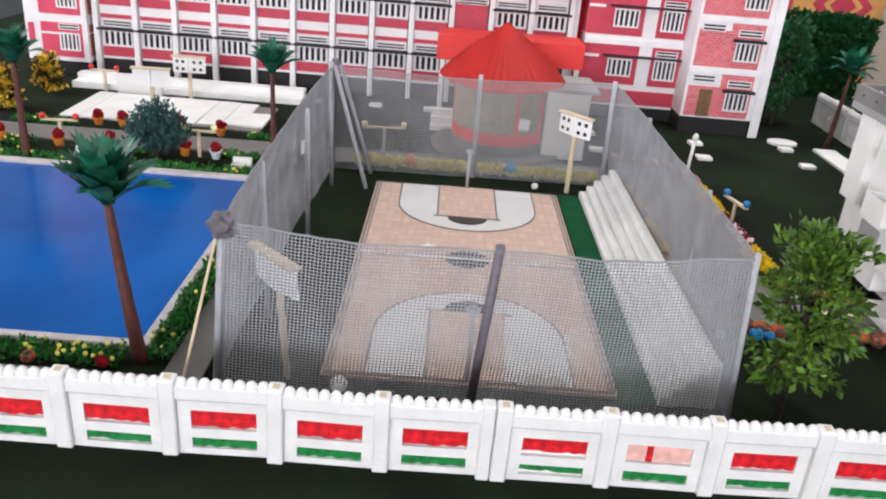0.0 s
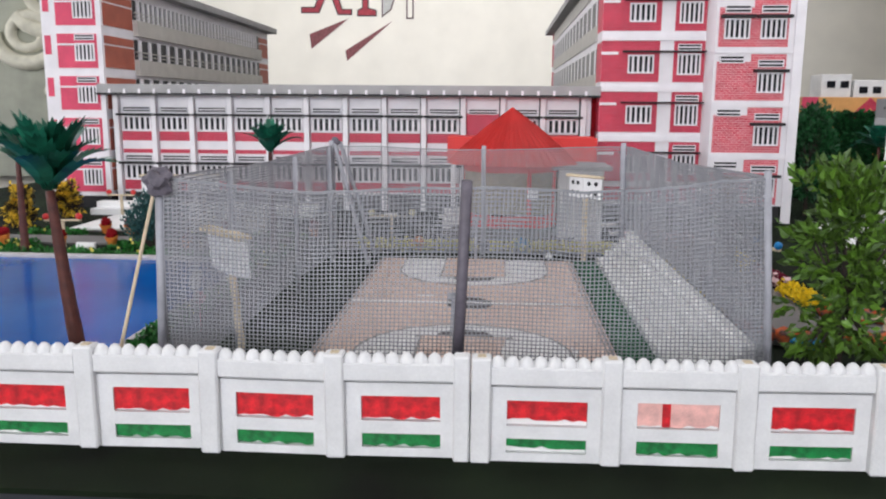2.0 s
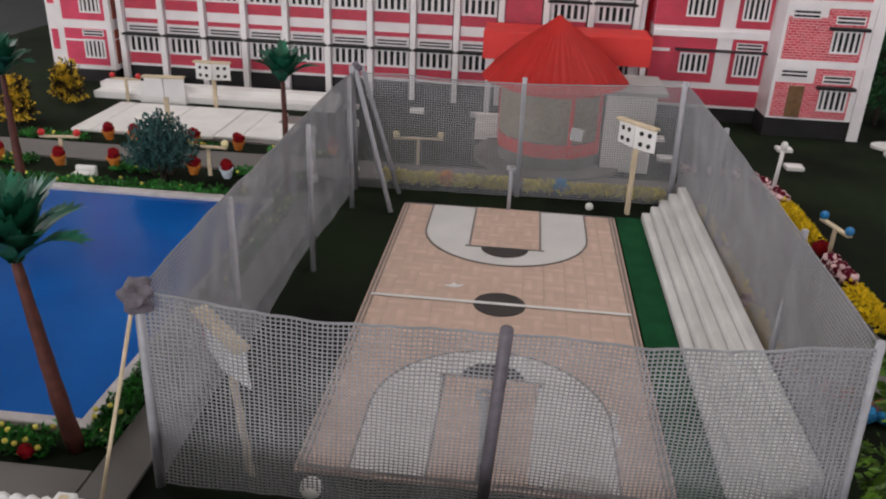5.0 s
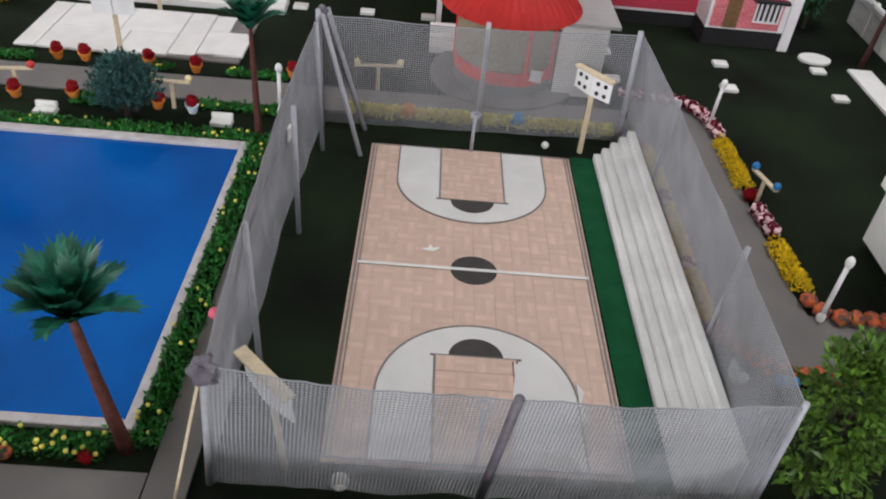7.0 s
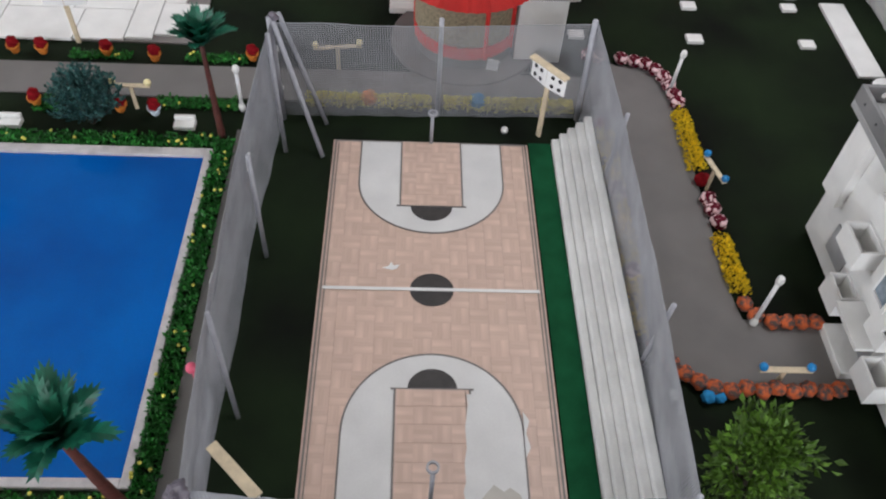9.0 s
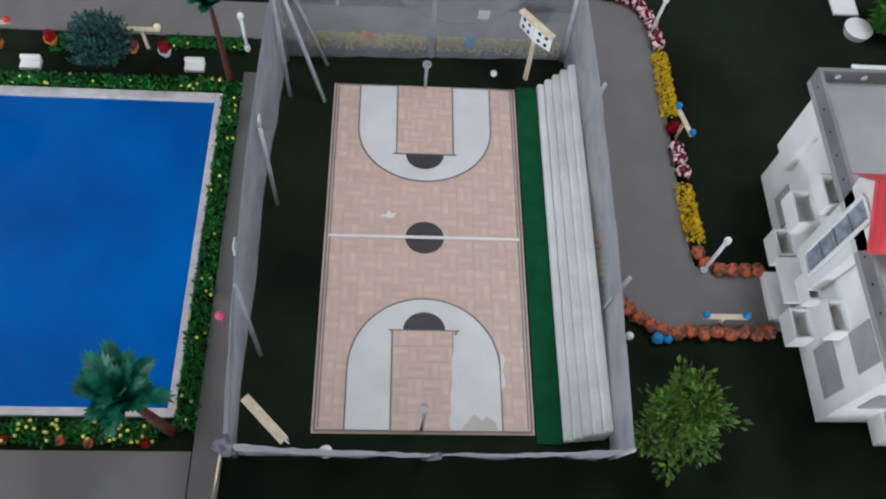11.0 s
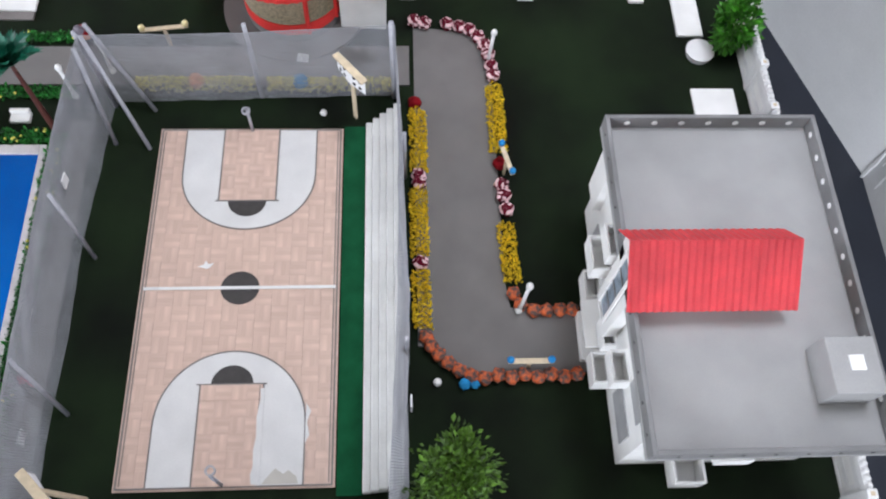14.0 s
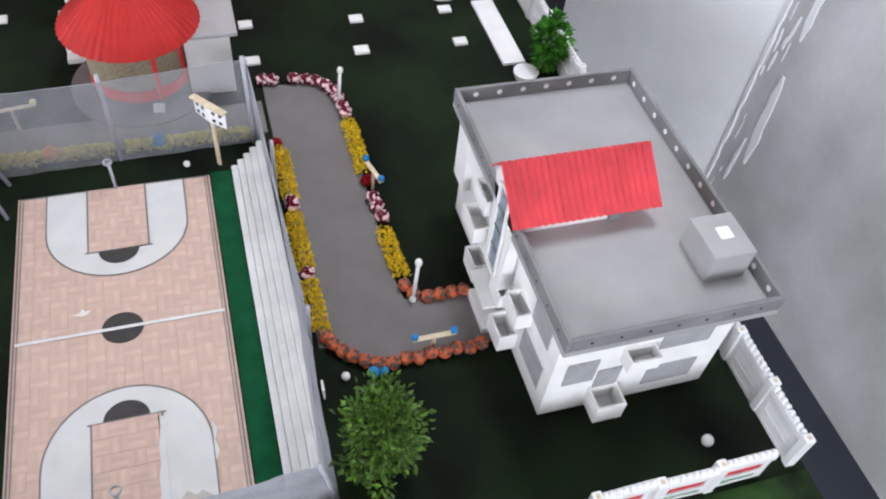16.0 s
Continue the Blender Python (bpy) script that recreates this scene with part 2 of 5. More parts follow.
def rod(bm, a, b, r0, r1=None, seg=8):
    """A tapered rod from a to b."""
    a, b = Vector(a), Vector(b)
    turn = (b - a).to_track_quat("Z", "Y").to_matrix().to_4x4()
    bmesh.ops.create_cone(bm, cap_ends=True, segments=seg, radius1=r0, radius2=r0 if r1 is None else r1, depth=(b - a).length, matrix=Matrix.Translation((a + b) / 2) @ turn)
    return bm


def ball(bm, c, r, sub=2, squash=1.0, rough=0.0, freq=90.0):
    out = bmesh.ops.create_icosphere(bm, subdivisions=sub, radius=r)["verts"]
    for v in out:
        k = 1 + rough * noise.noise((v.co + Vector(c)) * freq)
        v.co = Vector((v.co.x * k, v.co.y * k, v.co.z * k * squash)) + Vector(c)
    return bm


def tube(points, radii, seg=8):
    """One connected tube through the points."""
    bm = bmesh.new()
    rings = []
    for i, p in enumerate(points):
        d = (points[min(i + 1, len(points) - 1)] - points[max(i - 1, 0)]).normalized()
        u = d.cross(Vector((0.31, 0.9, 0.3))).normalized()
        v = d.cross(u)
        rings.append([bm.verts.new(p + (u * math.cos(2 * math.pi * j / seg) + v * math.sin(2 * math.pi * j / seg)) * radii[i]) for j in range(seg)])
    for a, b in zip(rings, rings[1:]):
        for j in range(seg):
            bm.faces.new((a[j], a[(j + 1) % seg], b[(j + 1) % seg], b[j]))
    bm.faces.new(rings[0][::-1])
    bm.faces.new(rings[-1])
    return bm


def prism(bm, outline, z0, z1):
    """An upright prism over an outline of (x, y) corners."""
    low = [bm.verts.new((x, y, z0)) for x, y in outline]
    high = [bm.verts.new((x, y, z1)) for x, y in outline]
    n = len(outline)
    bm.faces.new(high)
    bm.faces.new(low[::-1])
    for i in range(n):
        bm.faces.new((low[i], low[(i + 1) % n], high[(i + 1) % n], high[i]))
    return bm


ORIGIN = {}
CACHE = {}


def thing(name, at, label, category, group="", kind=""):
    ob = new(name)
    ob.empty_display_size = 0.01
    ob.location = at
    ORIGIN[ob.name] = Vector(at)
    return tagged(ob, label, category, group, kind)


def finish(bm, name, mat, smooth=False):
    bmesh.ops.recalc_face_normals(bm, faces=bm.faces)
    data = bpy.data.meshes.new(name)
    bm.to_mesh(data)
    bm.free()
    data.materials.append(mat)
    if smooth:
        for p in data.polygons:
            p.use_smooth = True
    return data


def part(name, bm, mat, parent, label="", smooth=False):
    """Links a bmesh, in world metres, as one mesh under a thing or a part."""
    base = ORIGIN[parent.name]
    bmesh.ops.translate(bm, verts=bm.verts, vec=-base)
    ob = new(name, finish(bm, name, mat, smooth))
    ob.parent = parent
    ORIGIN[ob.name] = base
    return tagged(ob, label)


def solo(name, bm, mat, at, label, category, group="", kind="", smooth=False):
    """A top-level thing of one mesh, with its origin at its base."""
    bmesh.ops.translate(bm, verts=bm.verts, vec=-Vector(at))
    ob = new(name, finish(bm, name, mat, smooth))
    ob.location = at
    ORIGIN[ob.name] = Vector(at)
    return tagged(ob, label, category, group, kind)


def shared(name, data, parent, at, turn=0.0, label=""):
    """One more piece on a shared mesh, at a place in the world."""
    ob = new(name, data)
    ob.parent = parent
    ob.location = Vector(at) - ORIGIN[parent.name]
    ob.rotation_euler = (0, 0, radians(turn))
    ORIGIN[ob.name] = Vector(at)
    return tagged(ob, label)


def raw(name, verts, faces, mat):
    data = bpy.data.meshes.new(name)
    data.from_pydata(verts, [], faces)
    data.materials.append(mat)
    return data


def leaf_cloud(places, size, rnd, fold=0.3, longer=2.0):
    """Folded two-face leaves at the given (point, outward direction) places: verts and faces."""
    verts, faces = [], []
    for p, out in places:
        d = (Vector(out) + Vector((rnd.uniform(-1, 1), rnd.uniform(-1, 1), rnd.uniform(-1, 1))) * 0.8).normalized()
        side = d.cross(Vector((rnd.uniform(-1, 1), rnd.uniform(-1, 1), rnd.uniform(-1, 1)))).normalized()
        up = side.cross(d)
        s = size * rnd.uniform(0.6, 1.3)
        n = len(verts)
        p = Vector(p)
        verts += [p, p + d * s * longer * 0.5 + side * s * 0.5 + up * s * fold, p + d * s * longer, p + d * s * longer * 0.5 - side * s * 0.5 + up * s * fold]
        faces += [(n, n + 1, n + 2), (n, n + 2, n + 3)]
    return verts, faces


# ---- the room ----
FLOOR = -0.72
WALL_Y, SPREAD = 7.5, 2.437


def far(x, z):
    """A place on the distant wall, spread out from the table's sight line."""
    return 0.03 + (x - 0.03) * SPREAD, 0.21 + (z - 0.21) * SPREAD


# floor colour carries the table gap's shade as well as the navy tile
solo("floor", cube(-7.2, 5.7, -5.1, 7.7, FLOOR - 0.1, FLOOR), concrete, (0, 0, FLOOR), "dark tiled floor of the room, shade included in its colour", "floor", kind="structure")
solo("ceiling", cube(-7.2, 5.7, -5.1, 7.7, 2.35, 2.45), wall_cream, (0, 0, 2.35), "plain cream ceiling of the room", "ceiling", kind="structure")
solo("wall_north", cube(-7.15, 5.65, WALL_Y, WALL_Y + 0.15, FLOOR, 2.35), wall_cream, (0, WALL_Y, FLOOR), "cream painted wall behind the school model", "wall", kind="structure")
solo("wall_east", prism(bmesh.new(), [(1.52, 0.921), (1.75, 0.921), (1.75, 2.7), (1.6, 2.7), (1.6, 1.75), (1.31, 1.6)], FLOOR, 2.35), wall_white, (1.6, 1.8, FLOOR), "scuffed white side wall beside the table", "wall", kind="structure")
pier = thing("wall_pier", (1.52, 0, FLOOR), "bare grey plaster wall with peeling white paint", "wall", kind="structure")
part("plaster_face", cube(1.52, 1.75, -4.9, 0.92, FLOOR, 2.35), plaster, pier)
flake = random.Random(21)


def paint_flake(y, z, wide, high, depth, lean=0.0, label="peeling white paint"):
    """A ragged upright flake of paint on the plaster."""
    rim = [(i / 9 * 2 - 1) for i in range(10)]
    left = [(y + lean * v * high - wide * (1 - 0.75 * abs(v) ** 2.5) * flake.uniform(0.55, 1.1), z + v * high) for v in rim]
    right = [(y + lean * v * high + wide * (1 - 0.75 * abs(v) ** 2.5) * flake.uniform(0.55, 1.1), z + v * high) for v in rim]
    bm = prism(bmesh.new(), left + right[::-1], -depth, 0.0)
    bmesh.ops.transform(bm, matrix=Matrix(((0, 0, 1, 1.52), (1, 0, 0, 0), (0, 1, 0, 0), (0, 0, 0, 1))), verts=bm.verts)
    part("paint_flake", bm, wall_white, pier, label)


for i in range(11):
    paint_flake(0.909, -0.66 + i * 0.13, 0.007, 0.068, 0.006 + 0.0003 * i, 0.0, "white paint ridge along the corner")
paint_flake(0.815, -0.3, 0.016, 0.14, 0.003, 0.05)
paint_flake(0.845, -0.46, 0.007, 0.08, 0.004, -0.04)
paint_flake(0.83, 0.05, 0.013, 0.11, 0.0035, 0.03)
for i in range(26):
    paint_flake(0.9 - abs(flake.gauss(0, 0.05)), flake.uniform(-0.7, 0.8), 0.0015 + 0.004 * flake.random() ** 2, 0.008 + 0.03 * flake.random(), 0.0015 + 0.00008 * i, flake.uniform(-0.1, 0.1))
# unseen rear wall, opened where the added rear lamp sits
wb = bmesh.new()
box(wb, -3.1, -2.15, -5.05, -4.9, FLOOR, 2.35)
box(wb, 0.15, 1.52, -5.05, -4.9, FLOOR, 2.35)
box(wb, -2.15, 0.15, -5.05, -4.9, FLOOR, 0.45)
box(wb, -2.15, 0.15, -5.05, -4.9, 1.85, 2.35)
solo("wall_south", wb, wall_cream, (0, -4.9, FLOOR), "unseen cream painted wall with an added window opening", "wall", kind="structure")
# unseen left wall, opened where the added side lamp sits
wb = bmesh.new()
box(wb, -3.25, -3.1, -5.05, -0.05, FLOOR, 2.35)
box(wb, -3.25, -3.1, 2.25, 3.35, FLOOR, 2.35)
box(wb, -7.15, -3.25, 3.2, 3.35, FLOOR, 2.35)
box(wb, -3.25, -3.1, -0.05, 2.25, FLOOR, 0.45)
box(wb, -3.25, -3.1, -0.05, 2.25, 1.85, 2.35)
solo("wall_west", wb, wall_cream, (-3.1, 0, FLOOR), "unseen cream painted wall with an added window opening", "wall", kind="structure")

# unseen wall, its opening added to house the far lamp
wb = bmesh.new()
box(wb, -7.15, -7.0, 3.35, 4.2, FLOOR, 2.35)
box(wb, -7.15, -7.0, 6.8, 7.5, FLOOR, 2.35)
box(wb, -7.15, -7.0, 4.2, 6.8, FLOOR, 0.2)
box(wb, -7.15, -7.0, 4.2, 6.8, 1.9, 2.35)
solo("wall_far_west", wb, wall_cream, (-7.0, 5, FLOOR), "unseen cream painted wall with an added window opening", "wall", kind="structure")
wb = bmesh.new()
box(wb, 1.75, 5.5, 2.7, 2.85, FLOOR, 2.35)
box(wb, 5.5, 5.65, 2.7, 7.5, FLOOR, 2.35)
solo("wall_far_east", wb, wall_cream, (5.5, 5, FLOOR), "plain cream painted wall", "wall", kind="structure")

# wall lettering cut from card
lettering = thing("wall_lettering", (-1.3, WALL_Y, 1.0), "hand-cut red and grey card letters on the cream wall", "lettering")


def card(name, outline, mat, label=""):
    """A flat cut-out on the back wall; outline as (x, z) corners."""
    outline = [far(*p) for p in outline]
    bm = prism(bmesh.new(), outline, -0.004, 0.0)
    bmesh.ops.transform(bm, matrix=Matrix(((1, 0, 0, 0), (0, 0, 1, WALL_Y - 0.001), (0, 1, 0, 0), (0, 0, 0, 1))), verts=bm.verts)
    ob = part(name, bm, mark_dark if name == "letter" else mat, lettering, label)
    if name == "letter":
        inner = inset(outline, 0.0135)
        bm = prism(bmesh.new(), inner, -0.002, 0.0)
        bmesh.ops.transform(bm, matrix=Matrix(((1, 0, 0, 0), (0, 0, 1, WALL_Y - 0.005), (0, 1, 0, 0), (0, 0, 0, 1))), verts=bm.verts)
        part("fill", bm, mat, ob)
    return ob


def inset(outline, d):
    """The outline moved inwards by d at every corner."""
    n, out = len(outline), []
    area = sum(outline[i][0] * outline[(i + 1) % n][1] - outline[(i + 1) % n][0] * outline[i][1] for i in range(n))
    k = d if area > 0 else -d
    for i in range(n):
        a, b, c = (Vector(outline[j % n]) for j in (i - 1, i, i + 1))
        u, v = (b - a).normalized(), (c - b).normalized()
        m = Vector((-u.y - v.y, u.x + v.x))
        m = m.normalized() * min(2.0, 1 / max(0.3, math.sqrt(max(0.0, (1 + u.dot(v)) / 2)))) if m.length > 1e-6 else Vector((-u.y, u.x))
        out.append(tuple(b + m * k))
    return out


card("letter", [(-0.775, 0.618), (-0.72, 0.618), (-0.675, 0.74), (-0.645, 0.74), (-0.605, 0.61), (-0.565, 0.61), (-0.565, 0.585), (-0.625, 0.585), (-0.66, 0.68), (-0.7, 0.592), (-0.775, 0.592)], letter_red, "dark red letter A")
card("letter", [(-0.555, 0.74), (-0.475, 0.74), (-0.475, 0.715), (-0.497, 0.705), (-0.497, 0.615), (-0.465, 0.605), (-0.465, 0.58), (-0.545, 0.58), (-0.545, 0.605), (-0.525, 0.615), (-0.525, 0.705), (-0.555, 0.715)], letter_red, "dark red letter I")
card("letter", [(-0.445, 0.742), (-0.42, 0.735), (-0.395, 0.7), (-0.39, 0.65), (-0.405, 0.605), (-0.445, 0.575)], letter_grey, "grey letter D")
card("letter", [(-0.38, 0.735), (-0.265, 0.735), (-0.265, 0.708), (-0.315, 0.708), (-0.315, 0.57), (-0.345, 0.57), (-0.345, 0.708), (-0.38, 0.708)], wall_cream, "pale outlined letter T")
card("stripe", [(-0.742, 0.51), (-0.58, 0.572), (-0.735, 0.452)], stripe_maroon)
card("stripe", [(-0.595, 0.445), (-0.4, 0.562), (-0.588, 0.404)], stripe_maroon)

# carved relief and pinned sheet on the wall
relief = thing("wall_relief", (-4.6, WALL_Y, 0.2), "sage green wall panel with raised cream scrollwork", "wall relief")
part("panel", cube(far(-2.6, 0)[0], far(-1.57, 0)[0], WALL_Y - 0.1, WALL_Y, -0.5, 2.3), panel_sage, relief)
for cx, cz, r0, turns in ((-1.78, 0.66, 0.2, 1.6), (-1.9, 0.5, 0.16, 1.5), (-2.2, 0.75, 0.22, 1.7), (-1.72, 0.86, 0.13, 1.3), (-1.74, 0.36, 0.13, 1.2)):
    pts = []
    for i in range(33):
        a = i / 32 * turns * 2 * math.pi + cx * 5
        r = r0 * (1 - 0.72 * i / 32)
        px, pz = far(cx + r * math.cos(a), cz + 0.8 * r * math.sin(a))
        pts.append(Vector((px, WALL_Y - 0.1, pz)))
    part("scroll", tube(pts, [0.085 - 0.0012 * i for i in range(33)]), relief_cream, relief, "raised cream clay scroll", smooth=True)
poster = thing("pinned_poster", (-3.2, WALL_Y, 1.4), "glossy white printed sheet pinned on the wall", "poster")
(px0, pz0), (px1, pz1) = far(-1.555, 0.69), far(-1.05, 1.05)
part("sheet", cube(px0, px1, WALL_Y - 0.012, WALL_Y - 0.002, pz0, pz1), white_plastic, poster)
for k in range(4):
    (bx0, bz0), (bx1, bz1) = far(-1.38 + k * 0.035, 0.76), far(-1.352 + k * 0.035, 0.81)
    part("printed_block", cube(bx0, bx1, WALL_Y - 0.016, WALL_Y - 0.012, bz0, bz1), letter_grey, poster)
bx0, bz0 = far(-1.09, 0.72)
part("pin", ball(bmesh.new(), (bx0, WALL_Y - 0.016, bz0), 0.018, 2), bead_blue, poster)

# ---- the table with its turf ----
table = thing("display_table", (0, 1, FLOOR), "large display table with a black edge under the model", "table")
TABLE = [(0.887, -0.2), (0.887, 1.25), (1.12, 1.25), (1.12, 3.0), (-1.4, 3.0), (-1.4, -0.2)]
part("table_top", prism(bmesh.new(), TABLE, -0.05, -0.004), board_side, table)
for lx, ly in ((-1.32, -0.1), (0.8, -0.1), (-1.32, 2.9), (1.0, 2.9)):
    part("leg", cube(lx - 0.03, lx + 0.03, ly - 0.03, ly + 0.03, FLOOR, -0.05, 0.004), board_side, table)
solo("ground", prism(bmesh.new(), [(x * 0.997, y * 0.998) for x, y in TABLE], -0.004, 0.0), turf, (0, 0, 0), "dark green flocked turf covering the table", "ground", kind="structure")

# right end's brightness is set in the turf colour; the rest stays ground turf
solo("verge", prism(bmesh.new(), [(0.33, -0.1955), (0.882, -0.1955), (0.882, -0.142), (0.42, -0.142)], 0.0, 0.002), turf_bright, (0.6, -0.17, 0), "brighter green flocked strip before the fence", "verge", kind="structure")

# ---- the court ----
CL = 0.585
court = thing("court_floor", (0, 0, 0), "printed parquet basketball court on a thin board", "court", kind="structure")
part("board", cube(-0.15, 0.15, 0, CL, 0, 0.0025), court_paper, court)
block = finish(cube(-0.01224, 0.01224, -0.01208, 0.01208, 0, 0.0015), "parquet_block", court_paper)
for i in range(12):
    for j in range(24):
        shared("parquet_block", block, court, (-0.13475 + 0.0245 * i, 0.0143 + 0.02418 * j, 0.0025), 90 * ((i + j) % 2) + (180 if (i * 7 + j * 3) % 5 < 2 else 0))


def ring(cx, cy, rx, ry, r_in, a0, a1, z0, z1, n=36):
    """A flat curved band as a thin solid; r_in: its inner size as a share of the outer."""
    bm = bmesh.new()
    rows = []
    for i in range(n + 1):
        a = radians(a0 + (a1 - a0) * i / n)
        c, s = math.cos(a), math.sin(a)
        rows.append([bm.verts.new((cx + rx * k * c, cy + ry * k * s, z)) for k, z in ((1, z0), (1, z1), (r_in, z1), (r_in, z0))])
    for p, q in zip(rows, rows[1:]):
        for j in range(4):
            bm.faces.new((p[j], p[(j + 1) % 4], q[(j + 1) % 4], q[j]))
    bm.faces.new(rows[0])
    bm.faces.new(rows[-1][::-1])
    return bm


key_block = finish(cube(-0.01115, 0.01115, -0.01105, 0.01105, 0, 0.0006), "parquet_block", court_paper)


def lane(cy, way, straight, bow, key):
    """The white three-point zone, key and dark disc at one end; way +1 opens up the court."""
    z = 0.0043
    outline = [(-0.106, cy)]
    for i in range(25):
        a = math.pi - math.pi * i / 24
        outline.append((0.106 * math.cos(a), cy + way * (straight + bow * math.sin(a))))
    outline += [(0.106, cy)]
    part("zone", prism(bmesh.new(), outline if way < 0 else outline[::-1], z, z + 0.0006), court_white, court, "white three-point zone")
    part("zone_line", ring(0, cy + way * straight, 0.1075, bow + 0.0015, 0.978, 0 if way > 0 else 180, 180 if way > 0 else 360, z, z + 0.001), line_grey, court)
    for x in (-0.1065, 0.1065):
        part("zone_line", cube(x - 0.0011, x + 0.0011, *sorted((cy, cy + way * straight)), z, z + 0.001), line_grey, court)
    y0, y1 = sorted((cy, cy + way * key))
    part("key", cube(-0.045, 0.045, y0, y1, z + 0.0006, z + 0.0012), court_paper, court, "parquet key")
    for i in range(4):
        for j in range(6):
            shared("parquet_block", key_block, court, (-0.03375 + 0.0225 * i, y0 + (y1 - y0) * (j + 0.5) / 6, z + 0.0011), 90 * ((i + j) % 2) + (180 if (i * 5 + j * 3) % 4 < 2 else 0))
    for x in (-0.045, 0.045):
        part("key_line", cube(x - 0.0012, x + 0.0012, y0, y1, z + 0.0006, z + 0.0018), line_grey, court)
    part("key_line", cube(-0.05, 0.05, cy + way * key - 0.001, cy + way * key + 0.001, z + 0.0006, z + 0.0017), line_grey, court)
    part("disc", ring(0, cy + way * key, 0.03, 0.028, 0.02, 0 if way > 0 else 180, 180 if way > 0 else 360, z + 0.0006, z + 0.0012), court_dark, court, "dark half disc")


lane(0.004, 1, 0.086, 0.106, 0.143)
lane(CL - 0.004, -1, 0.086, 0.098, 0.134)
part("disc", ring(0, 0.297, 0.029, 0.027, 0.02, 0, 360, 0.0043, 0.0049), court_dark, court, "dark centre disc")
part("centre_line", cube(-0.144, 0.144, 0.2945, 0.2995, 0.005, 0.0056), line_white, court)
for x in (-0.146, 0.146):
    part("side_line", cube(x - 0.0012, x + 0.0012, 0.003, CL - 0.003, 0.0043, 0.005), line_grey, court)
for y in (0.0035, CL - 0.0035):
    part("end_line", cube(-0.146, 0.146, y - 0.0012, y + 0.0012, 0.0043, 0.0051), line_grey, court)
part("scuff", prism(bmesh.new(), [(-0.067, 0.333), (-0.058, 0.336), (-0.055, 0.343), (-0.051, 0.337), (-0.043, 0.339), (-0.047, 0.332), (-0.053, 0.329), (-0.06, 0.331)], 0.0041, 0.0045), line_white, court, "pale scuffed spot")
for x in (-0.1415, 0.1415):
    part("side_line", cube(x - 0.0007, x + 0.0007, 0.0075, CL - 0.0075, 0.0043, 0.0049), line_grey, court, "thin inner border line")
part("key_line", cube(0.0395, 0.0407, 0.012, 0.145, 0.0049, 0.006), line_grey, court)
for corners in ([(0.047, 0.004), (0.036, 0.006), (0.034, 0.018), (0.037, 0.03), (0.036, 0.052), (0.039, 0.07), (0.038, 0.098), (0.042, 0.125), (0.041, 0.14), (0.047, 0.14)], [(0.107, 0.06), (0.113, 0.072), (0.109, 0.09), (0.114, 0.106), (0.107, 0.118)]):
    part("worn_patch", prism(bmesh.new(), corners[::-1], 0.0049, 0.0064), court_white, court, "white paper where the print is torn off")
part("stain", prism(bmesh.new(), [(0.05, 0.006), (0.1, 0.006), (0.097, 0.016), (0.086, 0.024), (0.079, 0.019), (0.068, 0.027), (0.06, 0.018)], 0.0049, 0.0056), band_grey, court, "grey smudge by the end line")
solo("green_strip", cube(0.152, 0.187, -0.012, CL + 0.004, 0, 0.003), green_felt, (0.17, 0.29, 0), "dark green felt strip beside the court", "carpet")

# the stand: stepped white foam
stand = thing("spectator_stand", (0.215, 0.3, 0), "stepped white foam spectator stand beside the court", "stand")
for i in range(5):
    x0 = 0.188 + i * 0.0115
    part("step", cube(x0, x0 + 0.0118, -0.01 + 0.001 * i, 0.592 + i * 0.003, 0, 0.012 + i * 0.0095, 0.0016), stand_foam, stand)


# ---- the net fence round the court ----
net_fence = thing("net_fence", (0, 0.3, 0), "grey nylon net fence on straw posts round the court", "fence")
rnd = random.Random(4)


